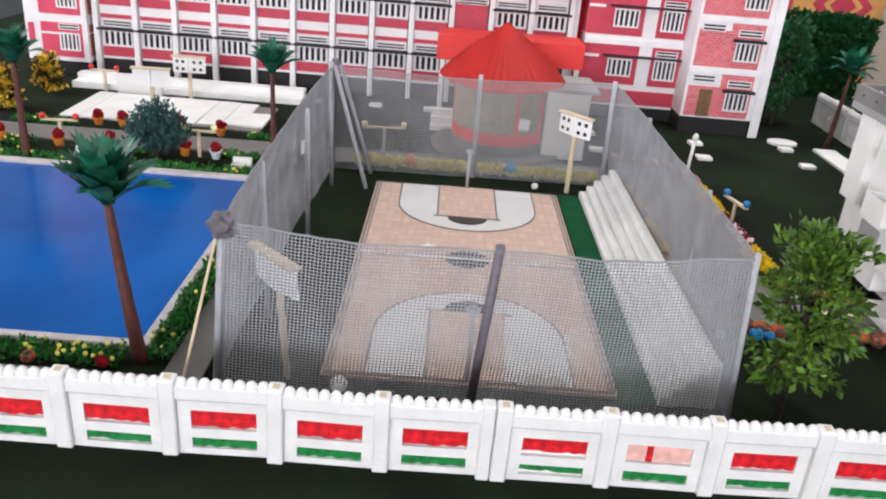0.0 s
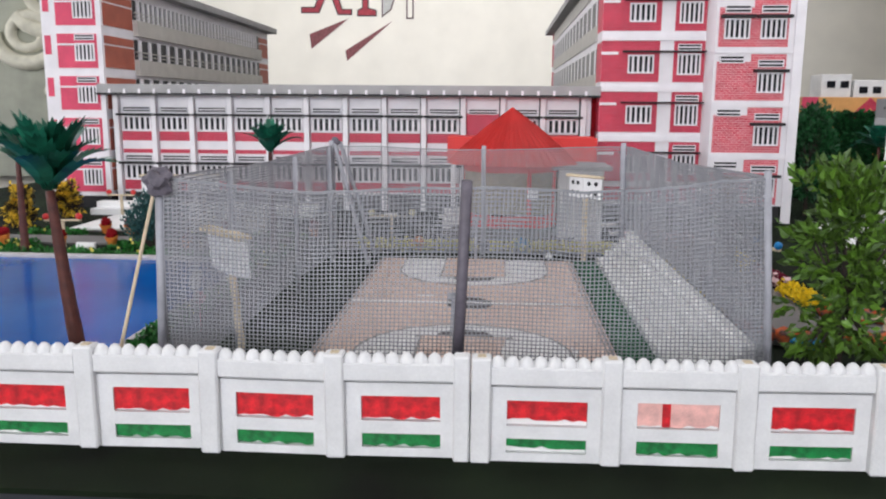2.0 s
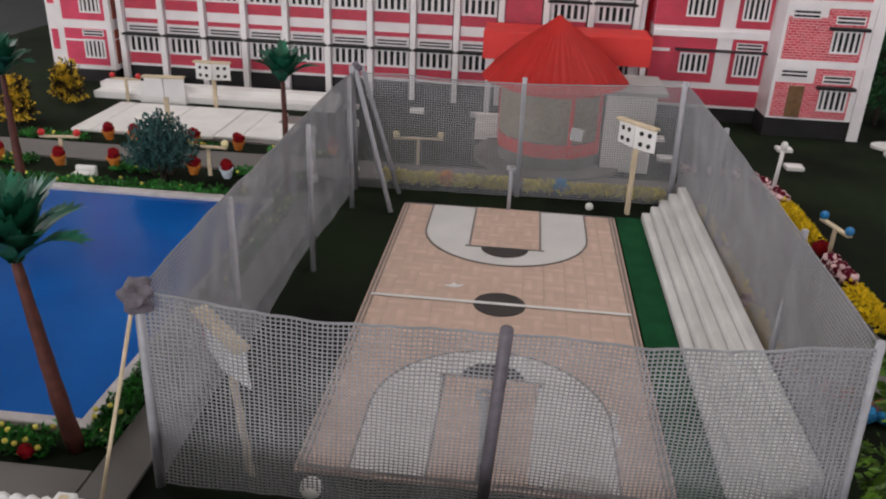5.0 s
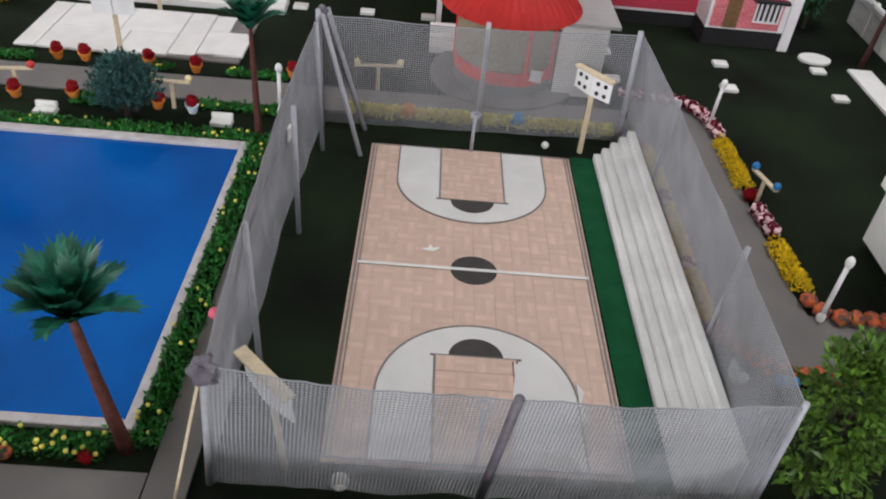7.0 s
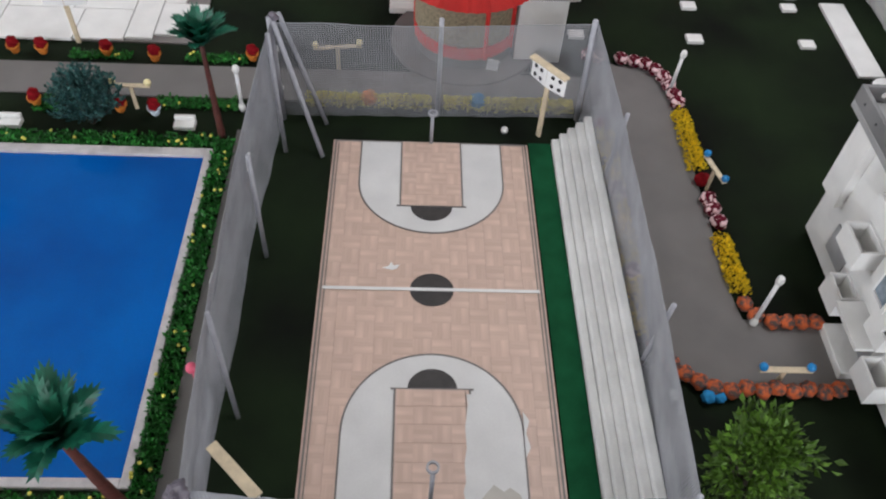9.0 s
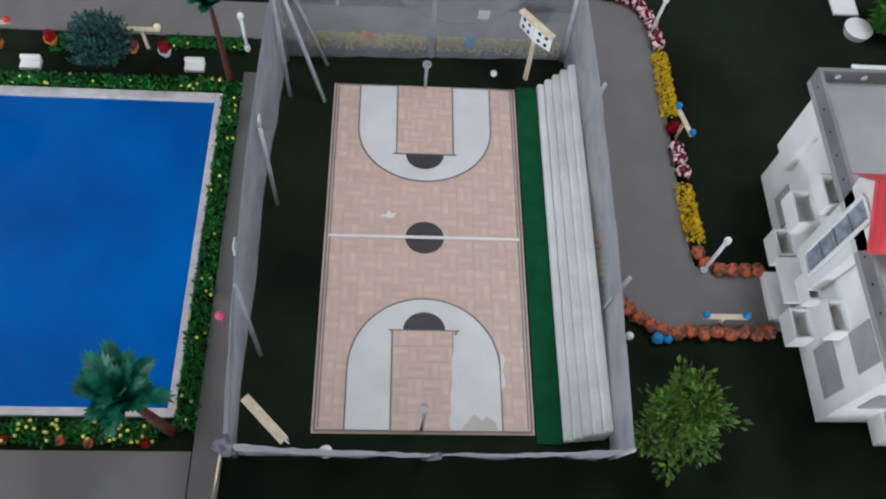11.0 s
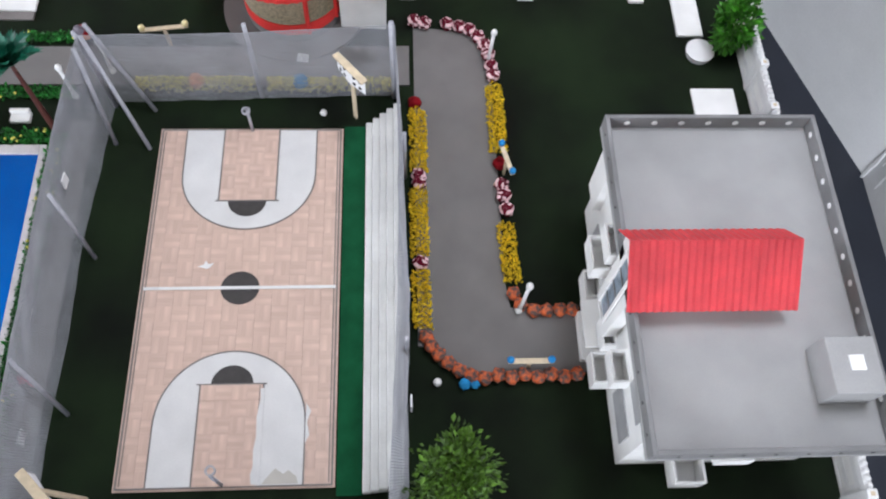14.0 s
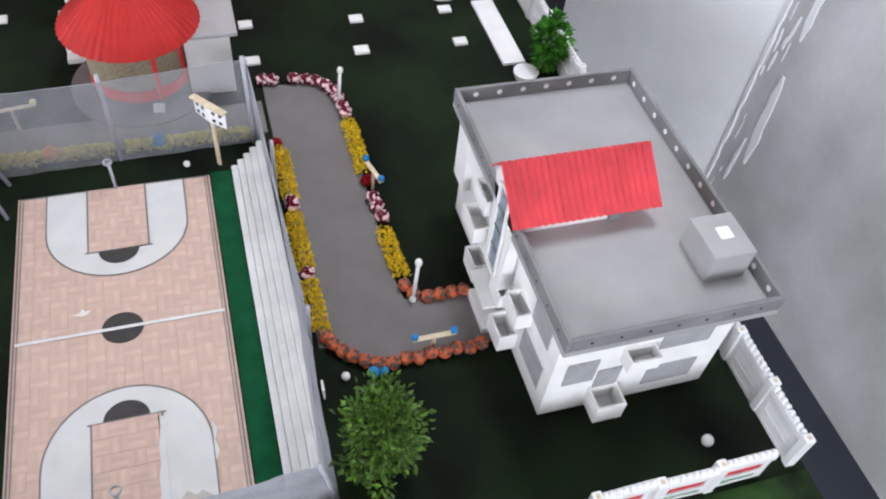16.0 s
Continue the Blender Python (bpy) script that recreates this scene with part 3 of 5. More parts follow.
def net_panel(a, b, top_a, top_b, bulge, seed):
    """A net of crossing threads between two ground points and two upper corners; bulge: metres that its middle swells sideways."""
    a, b, top_a, top_b = Vector((*a, 0.003)), Vector((*b, 0.003)), Vector(top_a), Vector(top_b)
    along = b - a
    side = Vector((-along.y, along.x, 0)).normalized()
    gap, half, thin = 0.0035, 0.00044, 0.00025
    nu, nv = int(along.length / gap), int(top_a.z / gap)

    def at(u, v):
        k = bulge * math.sin(math.pi * u) * (0.35 + 0.65 * math.sin(math.pi * min(1, v * 0.9)))
        k += 0.006 * noise.noise(Vector((u * 4 + seed, v * 2.2, seed))) * (1 - 0.6 * v) + 0.0015 * noise.noise(Vector((u * 17, v * 3.1, seed + 5)))
        sag = 0.006 * math.sin(math.pi * u) ** 2 + 0.0015 * noise.noise(Vector((u * 9, seed, 0)))
        return a.lerp(b, u).lerp(top_a.lerp(top_b, u), v) + side * k - Vector((0, 0, sag * v))

    verts, faces = [], []

    def thread(points, wide):
        n = len(verts)
        for p in points:
            verts.extend((p + wide * half + side * thin, p - wide * half + side * thin, p - wide * half - side * thin, p + wide * half - side * thin))
        for i in range(len(points) - 1):
            for j in range(4):
                faces.append((n + 4 * i + j, n + 4 * i + (j + 1) % 4, n + 4 * i + 4 + (j + 1) % 4, n + 4 * i + 4 + j))

    flat = along.normalized()
    for i in range(nu + 1):
        thread([at(i / nu, j / 8) for j in range(9)], flat)
    for j in range(nv + 1):
        thread([at(i / 40, j / nv) for i in range(41)], Vector((0, 0, 1)))
    thread([at(i / 40, 1.0) + Vector((0, 0, 0.0008)) for i in range(41)], Vector((0, 0, 1)) * 1.4)
    return shared("net", raw("net", verts, faces, net_grey), net_fence, (0, 0, 0), label="sagging grey nylon net")


CORNERS = {"fl": (-0.232, 0.64), "fr": (0.24, 0.655), "nl": (-0.245, -0.03), "nr": (0.25, -0.03)}
TOPS = {"fl": (-0.235, 0.634, 0.176), "fr": (0.238, 0.655, 0.178), "nl": (-0.226, -0.06, 0.183), "nr": (0.226, -0.064, 0.19), "nm": (0.0086, -0.069, 0.181)}
MIDDLE = (0.0, -0.03)
net_panel(CORNERS["fl"], CORNERS["fr"], TOPS["fl"], TOPS["fr"], 0.0, 1)
net_panel(CORNERS["fr"], CORNERS["nr"], TOPS["fr"], TOPS["nr"], 0.014, 2)
net_panel(CORNERS["nl"], CORNERS["fl"], TOPS["nl"], TOPS["fl"], 0.02, 3)
net_panel(CORNERS["nr"], MIDDLE, TOPS["nr"], TOPS["nm"], 0.0, 4)
net_panel(MIDDLE, CORNERS["nl"], TOPS["nm"], TOPS["nl"], 0.0, 5)
POSTS = [((-0.232, 0.633), (-0.236, 0.633), 0.185, 0.0042), ((0.236, 0.652), (0.232, 0.655), 0.185, 0.0045), ((0.01, 0.652), (0.009, 0.656), 0.178, 0.0038),
         ((0.252, 0.491), (0.25, 0.462), 0.175, 0.0032), ((0.252, 0.175), (0.25, 0.155), 0.175, 0.0032), ((0.25, -0.03), (0.224, -0.065), 0.196, 0.0028),
         ((-0.224, 0.351), (-0.228, 0.364), 0.175, 0.0032), ((-0.226, 0.109), (-0.236, 0.133), 0.175, 0.0032), ((-0.245, -0.03), (-0.226, -0.06), 0.184, 0.0036)]
for (x0, y0), (x1, y1), h, r in POSTS:
    part("post", rod(bmesh.new(), (x0, y0, 0), (x1, y1, h), r, r * 0.95, 10), tube_grey, net_fence, smooth=True)
part("post", rod(bmesh.new(), (0.0, -0.031, 0), (0.0088, -0.0715, 0.187), 0.0046, 0.0042, 10), post_dark, net_fence, "dark grey middle post", smooth=True)
for a, b in (((-0.232, 0.636, 0.182), (-0.164, 0.546, 0.002)), ((-0.225, 0.65, 0.182), (-0.164, 0.622, 0.002)), ((-0.236, 0.61, 0.175), (-0.221, 0.557, 0.0))):
    part("brace", rod(bmesh.new(), a, b, 0.0036, 0.0034, 10), tube_grey, net_fence, smooth=True)
part("guy_stick", rod(bmesh.new(), (-0.229, -0.063, 0.176), (-0.268, -0.085, 0.0), 0.0014, 0.0014, 6), stick_wood, net_fence)
part("knot", ball(bmesh.new(), (-0.226, -0.062, 0.183), 0.0105, 3, 0.9, 0.75, 130), post_dark, net_fence, "knotted net corner")
part("knot", ball(bmesh.new(), (-0.23, 0.638, 0.184), 0.007, 3, 0.8, 0.6, 120), post_dark, net_fence, "knotted net corner")

for c, t in (((-0.246, 0.43, 0.1), 90), ((-0.256, 0.22, 0.11), 90), ((-0.247, 0.06, 0.08), 90), ((0.256, 0.1, 0.06), 90), ((0.09, 0.6555, 0.1), 0)):
    part("tape", cube(-0.009, 0.009, -0.0012, 0.0012, -0.009, 0.009, 0, pose(*c, 0, 8, t)), white_plastic, net_fence, "square of white tape")


def hoop(x, y, way, h):
    ob = thing("basketball_hoop", (x, y, 0), "small grey straw post with a basketball ring", "hoop", "hoops of the court")
    part("pole", rod(bmesh.new(), (x, y, 0), (x, y, h), 0.0026, 0.0026, 8), tube_grey, ob, smooth=True)
    part("rim", ring(x, y + way * 0.006, 0.007, 0.007, 0.7, 0, 360, h, h + 0.004, 16), tube_grey, ob)


hoop(0.0, 0.58, -1, 0.068)
hoop(-0.003, 0.006, 1, 0.079)


def score_board(x, y, turn, label, dots, high=0.115, lean=0.0):
    """A stick with two square cards set at an angle, printed with black dots."""
    ob = thing("score_board", (0, 0, 0), label, "sign board", "dotted sign boards")
    part("stick", cube(-0.004, 0.004, -0.002, 0.002, 0, high + 0.022, 0.0006), stick_wood, ob)
    for s in (-1, 1):
        m = pose(0, -0.002, 0, 0, 0, s * 8)
        p = part("card", cube(0.0 if s > 0 else -0.034, 0.034 if s > 0 else 0.0, -0.005, -0.003, high - 0.014, high + 0.018, 0.0004, m), white_plastic, ob)
        for i in range(2 if dots else 0):
            for j in range(2):
                d = bmesh.new()
                bmesh.ops.create_cone(d, cap_ends=True, segments=10, radius1=0.0034, radius2=0.0034, depth=0.001, matrix=m @ pose(s * (0.011 + 0.013 * i), -0.0053, high - 0.006 + 0.015 * j, 90))
                part("dot", d, ink, p)
    part("ledge", cube(-0.036, 0.036, -0.009, 0.003, high + 0.018, high + 0.0215, 0.0005), stick_wood, ob)
    ob.matrix_basis = pose(x, y, 0, lean, 0, turn)
    return ob


score_board(0.17, 0.61, -50, "white dotted sign board on a wooden stick", True)
score_board(-0.59, 1.01, 0, "white dotted sign board on a wooden stick", True, 0.075)
score_board(-0.598, 0.81, 4, "plain white sign board on a wooden stick", False, 0.09)
score_board(-0.181, -0.008, -45, "plain white sign board leaning by the net", False, 0.118, 5)


# ---- the white picket wall along the table's edge ----
def scallop_bead():
    """A blunt little cone, as on the fence's crest."""
    bm = bmesh.new()
    rows = [[bm.verts.new((r * math.cos(0.785 * i), r * math.sin(0.785 * i), z)) for i in range(8)] for r, z in ((0.0054, -0.001), (0.0052, 0.0012), (0.0034, 0.0042), (0.0014, 0.0058))]
    for p, q in zip(rows, rows[1:]):
        for i in range(8):
            bm.faces.new((p[i], p[(i + 1) % 8], q[(i + 1) % 8], q[i]))
    bm.faces.new(rows[-1])
    return bm


def torn_board(w, z0, z1, seed):
    """A thin board whose lower edge is cut unevenly."""
    r = random.Random(seed)
    edge = [(0.0228 + (w - 0.0336) * i / 11, z0 + r.uniform(-0.0004, 0.0022) * (1 if 0 < i < 11 else 1.4)) for i in range(12)]
    bm = prism(bmesh.new(), edge + [(w - 0.0108, z1), (0.0228, z1)], -0.0012, 0.001)
    bmesh.ops.transform(bm, matrix=Matrix(((1, 0, 0, 0), (0, 0, 1, 0), (0, 1, 0, 0), (0, 0, 0, 1))), verts=bm.verts)
    bmesh.ops.recalc_face_normals(bm, faces=bm.faces[:])
    return bm


def fence_panel(faded, blank, worn=0.0):
    w = 0.0885
    # one frame with two openings, the upper for the red board, the lower for the green
    f = bmesh.new()
    xs, zs = (0.012, 0.0233, w - 0.0107, w), (0.0, 0.0065, 0.0168, 0.026, 0.0442, 0.0535)
    grid = [[f.verts.new((x, -0.003, z)) for z in zs] for x in xs]
    faces = [f.faces.new((grid[i][k], grid[i + 1][k], grid[i + 1][k + 1], grid[i][k + 1])) for i in range(3) for k in range(5) if (i, k) not in ((1, 1), (1, 3))]
    out = bmesh.ops.extrude_face_region(f, geom=faces)
    bmesh.ops.translate(f, vec=(0, 0.006, 0), verts=[v for v in out["geom"] if isinstance(v, bmesh.types.BMVert)])
    f.faces.ensure_lookup_table()
    bmesh.ops.recalc_face_normals(f, faces=f.faces[:])
    ob = new("panel", finish(f, "panel", white_paint))
    ORIGIN[ob.name] = Vector((0, 0, 0))
    tagged(ob, "white panel with %s" % ("bare boards" if blank else "a faded pink board" if faded else "red and green glitter boards"))
    part("rail", cube(0.011, w, -0.0065, 0.0045, 0.0555, 0.0685, 0.0012), white_paint, ob)
    part("backing", cube(0.0225, w - 0.0105, 0.0012, 0.002, 0.006, 0.0445), white_foam, ob)
    if not blank:
        part("red_board", torn_board(w, 0.0268 + worn, 0.0445, 3 + int(worn * 4000)), pale_board if faded else red_glitter, ob, "faded pink board" if faded else "red glitter board")
        part("green_board", torn_board(w, 0.0066 + 0.9 * worn, 0.017, 9 + int(worn * 4000)), green_glitter, ob, "green glitter board")
        if faded:
            part("blot", cube(0.04, 0.0455, -0.0019, -0.0012, 0.027, 0.0438), red_glitter, ob, "strip of red glitter that is left")
    bead = CACHE.setdefault("scallop", finish(scallop_bead(), "scallop", white_paint, True))
    for i in range(8):
        shared("scallop", bead, ob, (0.0165 + i * 0.0096, -0.001, 0.0692))
    part("post", cube(-0.0012, 0.0122, -0.0085, 0.006, 0, 0.0745, 0.0012), white_paint, ob)
    part("post_hole", cube(0.003, 0.0085, -0.004, 0.002, 0.0745, 0.0752), stick_wood, ob)
    return ob


plain = fence_panel(False, False)
faded = fence_panel(True, False)
bare = fence_panel(False, True)
worn_a, worn_b = fence_panel(False, False, 0.001), fence_panel(False, False, 0.0026)
rnd = random.Random(8)
FX, FY = -0.083, -0.131
south_fence = thing("boundary_fence", (0, FY, 0), "white scalloped model fence with red and green boards", "fence")
east_fence = thing("side_fence", (0.862, 0.5, 0), "plain white scalloped model fence along the side", "fence")


def set_panel(src, fence, m):
    o = copy_thing(src, Matrix.Translation(-ORIGIN[fence.name]) @ m)
    o.parent = fence


for k in range(-11, 10):
    x = FX + k * 0.0884 + (0.0112 if k > 0 else 0)
    set_panel(faded if k == 2 else worn_b if k in (1, -5, 5) else worn_a if k in (-3, 3, -8) else plain, south_fence, pose(x, FY + rnd.uniform(-0.0012, 0.0012), 0, rnd.uniform(-1.2, 1.2), rnd.uniform(-0.6, 0.6), rnd.uniform(-1.0, 1.0)))
part("extra_post", cube(0.0035, 0.0147, FY - 0.009, FY + 0.004, 0, 0.075, 0.0012), white_paint, south_fence)
for k in range(16):
    set_panel(bare, east_fence, pose(0.862 + rnd.uniform(-0.001, 0.001), FY + k * 0.0886, 0, rnd.uniform(-1.5, 1.5), 0, 90 + rnd.uniform(-1, 1)))
for src in (plain, faded, bare, worn_a, worn_b):
    for o in (*src.children_recursive, src):
        bpy.data.objects.remove(o)


# ---- the school buildings ----
def cached(key, make, mat):
    if key not in CACHE:
        CACHE[key] = finish(make(), key[0], mat)
    return CACHE[key]


def window(parent, at, w, h, bars, turn=0.0, awning=True, depth=0.003):
    """A barred window that faces -y before its turn: white frame with pane, bars and a dark awning strip."""
    def frame_mesh():
        bm = bmesh.new()
        e = min(0.0035, h * 0.12)
        box(bm, -w / 2, w / 2, -depth, 0.0, -h / 2, -h / 2 + e)
        box(bm, -w / 2, w / 2, -depth, 0.0, h / 2 - e, h / 2)
        box(bm, -w / 2, -w / 2 + e, -depth, 0.0, -h / 2 + e, h / 2 - e)
        box(bm, w / 2 - e, w / 2, -depth, 0.0, -h / 2 + e, h / 2 - e)
        return bm
    fr = shared("window", cached(("window", w, h), frame_mesh, band_white), parent, at, turn)
    shared("pane", cached(("pane", w, h), lambda: cube(-w / 2, w / 2, -0.001, 0.0, -h / 2, h / 2), pane_dark), fr, at)
    if bars == 1:
        shared("bar", cached(("cross_bar", w, h), lambda: cube(-w / 2, w / 2, -depth * 0.8, -0.001, -h * 0.1, h * 0.1), band_white), fr, at).location = (0, 0, 0)
    elif bars:
        gap = w / (bars + 1)
        bw = gap * 0.22
        for i in range(bars):
            o = shared("bar", cached(("bar", w, h, bars), lambda: cube(-bw, bw, -depth * 0.8, -0.001, -h / 2, h / 2), band_white), fr, at)
            o.location = (-w / 2 + gap * (i + 1), 0, 0)
    if awning:
        o = shared("awning", cached(("awning", w, h), lambda: cube(-w * 0.66, w * 0.66, -0.015, 0.0, h / 2 + 0.0005, h / 2 + 0.0058), plinth_black), fr, at, label="thin black awning strip")
        o.location = (0, 0, 0)
    return fr


def school_hall():
    """The long two-storey block between the wings."""
    y, x0, x1 = 1.2, -0.868, 0.24
    ob = thing("school_hall", (-0.3, y, 0), "long two-storey white and red school block with grey roof", "school building")
    part("wall", cube(x0, x1, y, y + 0.2, 0.036, 0.262), band_white, ob)
    part("plinth", cube(x0, x1, y + 0.004, y + 0.196, 0, 0.036), plinth_black, ob, "black plinth")
    roof = part("roof", cube(x0 - 0.015, x1 + 0.015, y - 0.045, y + 0.21, 0.264, 0.286, 0.001), roof_grey, ob, "grey flat roof slab")
    part("fascia", cube(x0 - 0.015, x1 + 0.015, y - 0.047, y - 0.045, 0.2615, 0.266), plinth_black, roof, "black eave strip")
    n = 12
    bay = (x1 - 0.03 - x0) / n
    for i in range(32):
        bx = x0 + (x1 - x0) * (i + 0.5) / 32
        shared("bracket", cached(("bracket",), lambda: cube(-0.0025, 0.0025, -0.0035, 0, -0.005, 0.005), band_white), roof, (bx, y - 0.0475, 0.27))
    for i in range(n):
        cx = x0 + 0.012 + bay * (i + 0.5)
        solid = i == 9
        part("spandrel", cube(cx - bay * 0.42, cx + bay * 0.42, y - 0.0015, y, 0.157, 0.178 if not solid else 0.225), brick_red, ob, "red brick print")
        part("spandrel", cube(cx - bay * 0.42, cx + bay * 0.42, y - 0.0015, y, 0.128, 0.137), brick_red, ob, "red brick print")
        part("spandrel", cube(cx - bay * 0.42, cx + bay * 0.42, y - 0.0015, y, 0.042, 0.064), brick_red, ob, "red brick print")
        if not solid:
            window(ob, (cx, y - 0.002, 0.197), bay * 0.74, 0.034, 4)
        window(ob, (cx, y - 0.002, 0.229), bay * 0.74, 0.012, 1, awning=False)
        window(ob, (cx, y - 0.002, 0.084), bay * 0.74, 0.036, 4)
        window(ob, (cx, y - 0.002, 0.117), bay * 0.74, 0.013, 1, awning=False)
    for i in range(n + 1):
        cx = x0 + 0.012 + bay * i
        # shadow line at the column's left side, put in as a black strip
        part("column_recess", cube(cx - 0.0088, cx - 0.006, y - 0.003, y - 0.0005, 0.04, 0.26), plinth_black, ob, "black strip painted as the column's shadow line")
        part("column", cube(cx - 0.006, cx + 0.006, y - 0.016, y - 0.002, 0, 0.262, 0.0008), band_white, ob)
    return ob


def wing(name, x0, x1, y0, y1, top, label):
    ob = thing(name, ((x0 + x1) / 2, y0, 0), label, "school building")
    part("wall", cube(x0, x1, y0, y1, 0.028, top), band_white, ob)
    part("plinth", cube(x0 + 0.003, x1 - 0.003, y0 + 0.003, y1 - 0.003, 0, 0.028), plinth_black, ob, "black plinth")
    return ob


def west_wing():
    x0, x1, y0, y1, top = -1.01, -0.87, 1.17, 2.52, 0.515
    ob = wing("west_wing", x0, x1, y0, y1, top, "tall pink and white school wing with a grey roof")
    part("roof", cube(x0 - 0.022, x1 + 0.03, y0 - 0.03, y1 + 0.03, top, top + 0.02, 0.001), roof_grey, ob, "grey overhanging roof slab")
    step = 0.0945
    for k in range(5):
        z = 0.038 + k * step
        part("panel", cube(x0 + 0.006, x0 + 0.02, y0 - 0.0015, y0, z + 0.03, z + 0.072), brick_pink, ob)
        part("panel", cube(x0 + 0.035, x1 - 0.012, y0 - 0.0015, y0, z, z + 0.076), brick_pink, ob)
        part("ledge", cube(x0 + 0.03, x1 - 0.05, y0 - 0.004, y0 - 0.0015, z + 0.05, z + 0.054), band_white, ob)
        window(ob, (x1 - 0.04, y0 - 0.0018, z + 0.035), 0.046, 0.04, 4, awning=False)
        window(ob, (x1 - 0.04, y0 - 0.0018, z + 0.068), 0.046, 0.013, 1, awning=False)
    # the long side that faces the yard
    for k in range(5):
        z = 0.04 + k * step
        for a, b in ((y0 + 0.01, y0 + 0.16), (y1 - 0.12, y1 - 0.01)):
            part("side_panel", cube(x1, x1 + 0.0015, a, b, z, z + 0.05), brick_orange, ob, "orange printed panel")
            part("side_panel", cube(x1, x1 + 0.0015, a, b, z + 0.054, z + 0.072), brick_orange, ob, "orange printed panel")
        part("balcony_band", cube(x1, x1 + 0.012, y0 + 0.165, y1 - 0.125, z - 0.012, z + 0.026), band_grey, ob, "grey balcony band")
        # flat strip, the gallery's dark depth given by its colour
        part("gallery", cube(x1, x1 + 0.0012, y0 + 0.165, y1 - 0.125, z + 0.026, z + 0.074), pane_dark, ob, "flat dark strip for the open gallery")
        for i in range(18):
            yy = y0 + 0.19 + i * 0.058
            shared("post", cached(("gallery_post",), lambda: cube(0, 0.005, -0.006, 0.006, 0, 0.048), band_white), ob, (x1 + 0.001, yy, z + 0.026))
        if k == 4:
            for i in range(17):
                shared("post", cached(("gallery_post",), None, None), ob, (x1 + 0.001, y0 + 0.219 + i * 0.058, z + 0.026))
        part("rail", cube(x1 + 0.004, x1 + 0.006, y0 + 0.165, y1 - 0.125, z + 0.043, z + 0.046), band_grey, ob)
        part("rail", cube(x1 + 0.004, x1 + 0.006, y0 + 0.165, y1 - 0.125, z + 0.034, z + 0.036), band_grey, ob)
    return ob


def east_wing():
    x0, x1, y0, y1 = 0.254, 0.49, 1.165, 2.8
    ob = wing("east_wing", x0, x1, y0, y1, 0.535, "tall red brick and white school wing")
    part("roof", cube(x0 - 0.03, x1 + 0.02, y0 + 0.25, y1 + 0.03, 0.535, 0.553, 0.001), roof_grey, ob, "grey overhanging roof slab")
    for k in range(5):
        z = 0.082 + (k - 0) * 0.1085 - 0.003
        for a, b in ((x0, x0 + 0.125), (x0 + 0.155, x1 - 0.006)):
            part("panel", cube(a, b, y0 - 0.0015, y0, z, z + 0.087), brick_red, ob, "red brick print")
        part("string_course", cube(x0 - 0.0005, x0 + 0.036, y0 - 0.003, y0 - 0.0015, z + 0.058, z + 0.064), band_white, ob)
        window(ob, (x0 + 0.085, y0 - 0.0018, z + 0.038), 0.056, 0.04, 4, awning=False)
        window(ob, (x0 + 0.188, y0 - 0.0018, z + 0.038), 0.05, 0.046, 4, awning=False)
        window(ob, (x0 + 0.188, y0 - 0.0018, z + 0.074), 0.05, 0.014, 1, awning=False)
        part("awning", cube(x0 + 0.045, x1 - 0.002, y0 - 0.018, y0, z + 0.063, z + 0.066), plinth_black, ob, "thin black awning strip")
        part("string_course", cube(x0, x1, y0 - 0.004, y0, z + 0.088, z + 0.1), band_white, ob)
        part("side_band", cube(x0 - 0.003, x0, y0 + 0.08, y1 - 0.1, z - 0.016, z + 0.02), band_grey, ob)
        # flat strip here too, dark depth by colour alone
        part("gallery", cube(x0 - 0.0012, x0, y0 + 0.08, y1 - 0.1, z + 0.02, z + 0.075), pane_dark, ob, "flat dark strip for the open gallery")
        for i in range(15):
            shared("post", cached(("gallery_post_e",), lambda: cube(-0.002, 0, -0.006, 0.006, 0, 0.055), band_white), ob, (x0 - 0.001, y0 + 0.1 + i * 0.1, z + 0.02))
        part("side_panel", cube(x0 - 0.0015, x0, y0 + 0.002, y0 + 0.075, z, z + 0.085), brick_red, ob)
        part("side_panel", cube(x0 - 0.0015, x0, y1 - 0.095, y1 - 0.005, z, z + 0.085), brick_red, ob)
    part("panel", cube(x0, x1 - 0.006, y0 - 0.0015, y0, 0.034, 0.066), brick_red, ob, "red brick print")
    # the stair tower that stands forward
    tx0, tx1, ty = 0.475, 0.653, 1.085
    tower = thing("stair_tower", ((tx0 + tx1) / 2, ty, 0), "white stair tower with bold red brick print and a brown door", "school building")
    part("wall", cube(tx0, tx1, ty, 1.6, 0.036, 0.66), band_white, tower)
    part("plinth", cube(tx0, tx1 - 0.022, ty + 0.003, 1.59, 0, 0.036), plinth_black, tower, "black plinth")
    part("corner_post", cube(tx1 - 0.02, tx1, ty - 0.004, ty - 0.0005, 0, 0.66), band_white, tower)
    for k in range(6):
        z = 0.04 + k * 0.1085
        part("panel", cube(tx0 + 0.006, tx0 + 0.075, ty - 0.0015, ty, z, z + (0.078 if k else 0.066)), brick_bold, tower, "bold red brick print")
        part("panel", cube(tx0 + 0.075, tx1 - 0.032, ty - 0.0015, ty, z, z + 0.094), brick_bold, tower, "bold red brick print")
        window(tower, (tx0 + 0.115, ty - 0.0018, z + 0.036), 0.052, 0.042, 4)
        window(tower, (tx0 + 0.115, ty - 0.0018, z + 0.075), 0.052, 0.015, 1, awning=False)
        if k >= 3:
            window(tower, (tx0 + 0.042, ty - 0.0018, z + 0.036), 0.052, 0.042, 4)
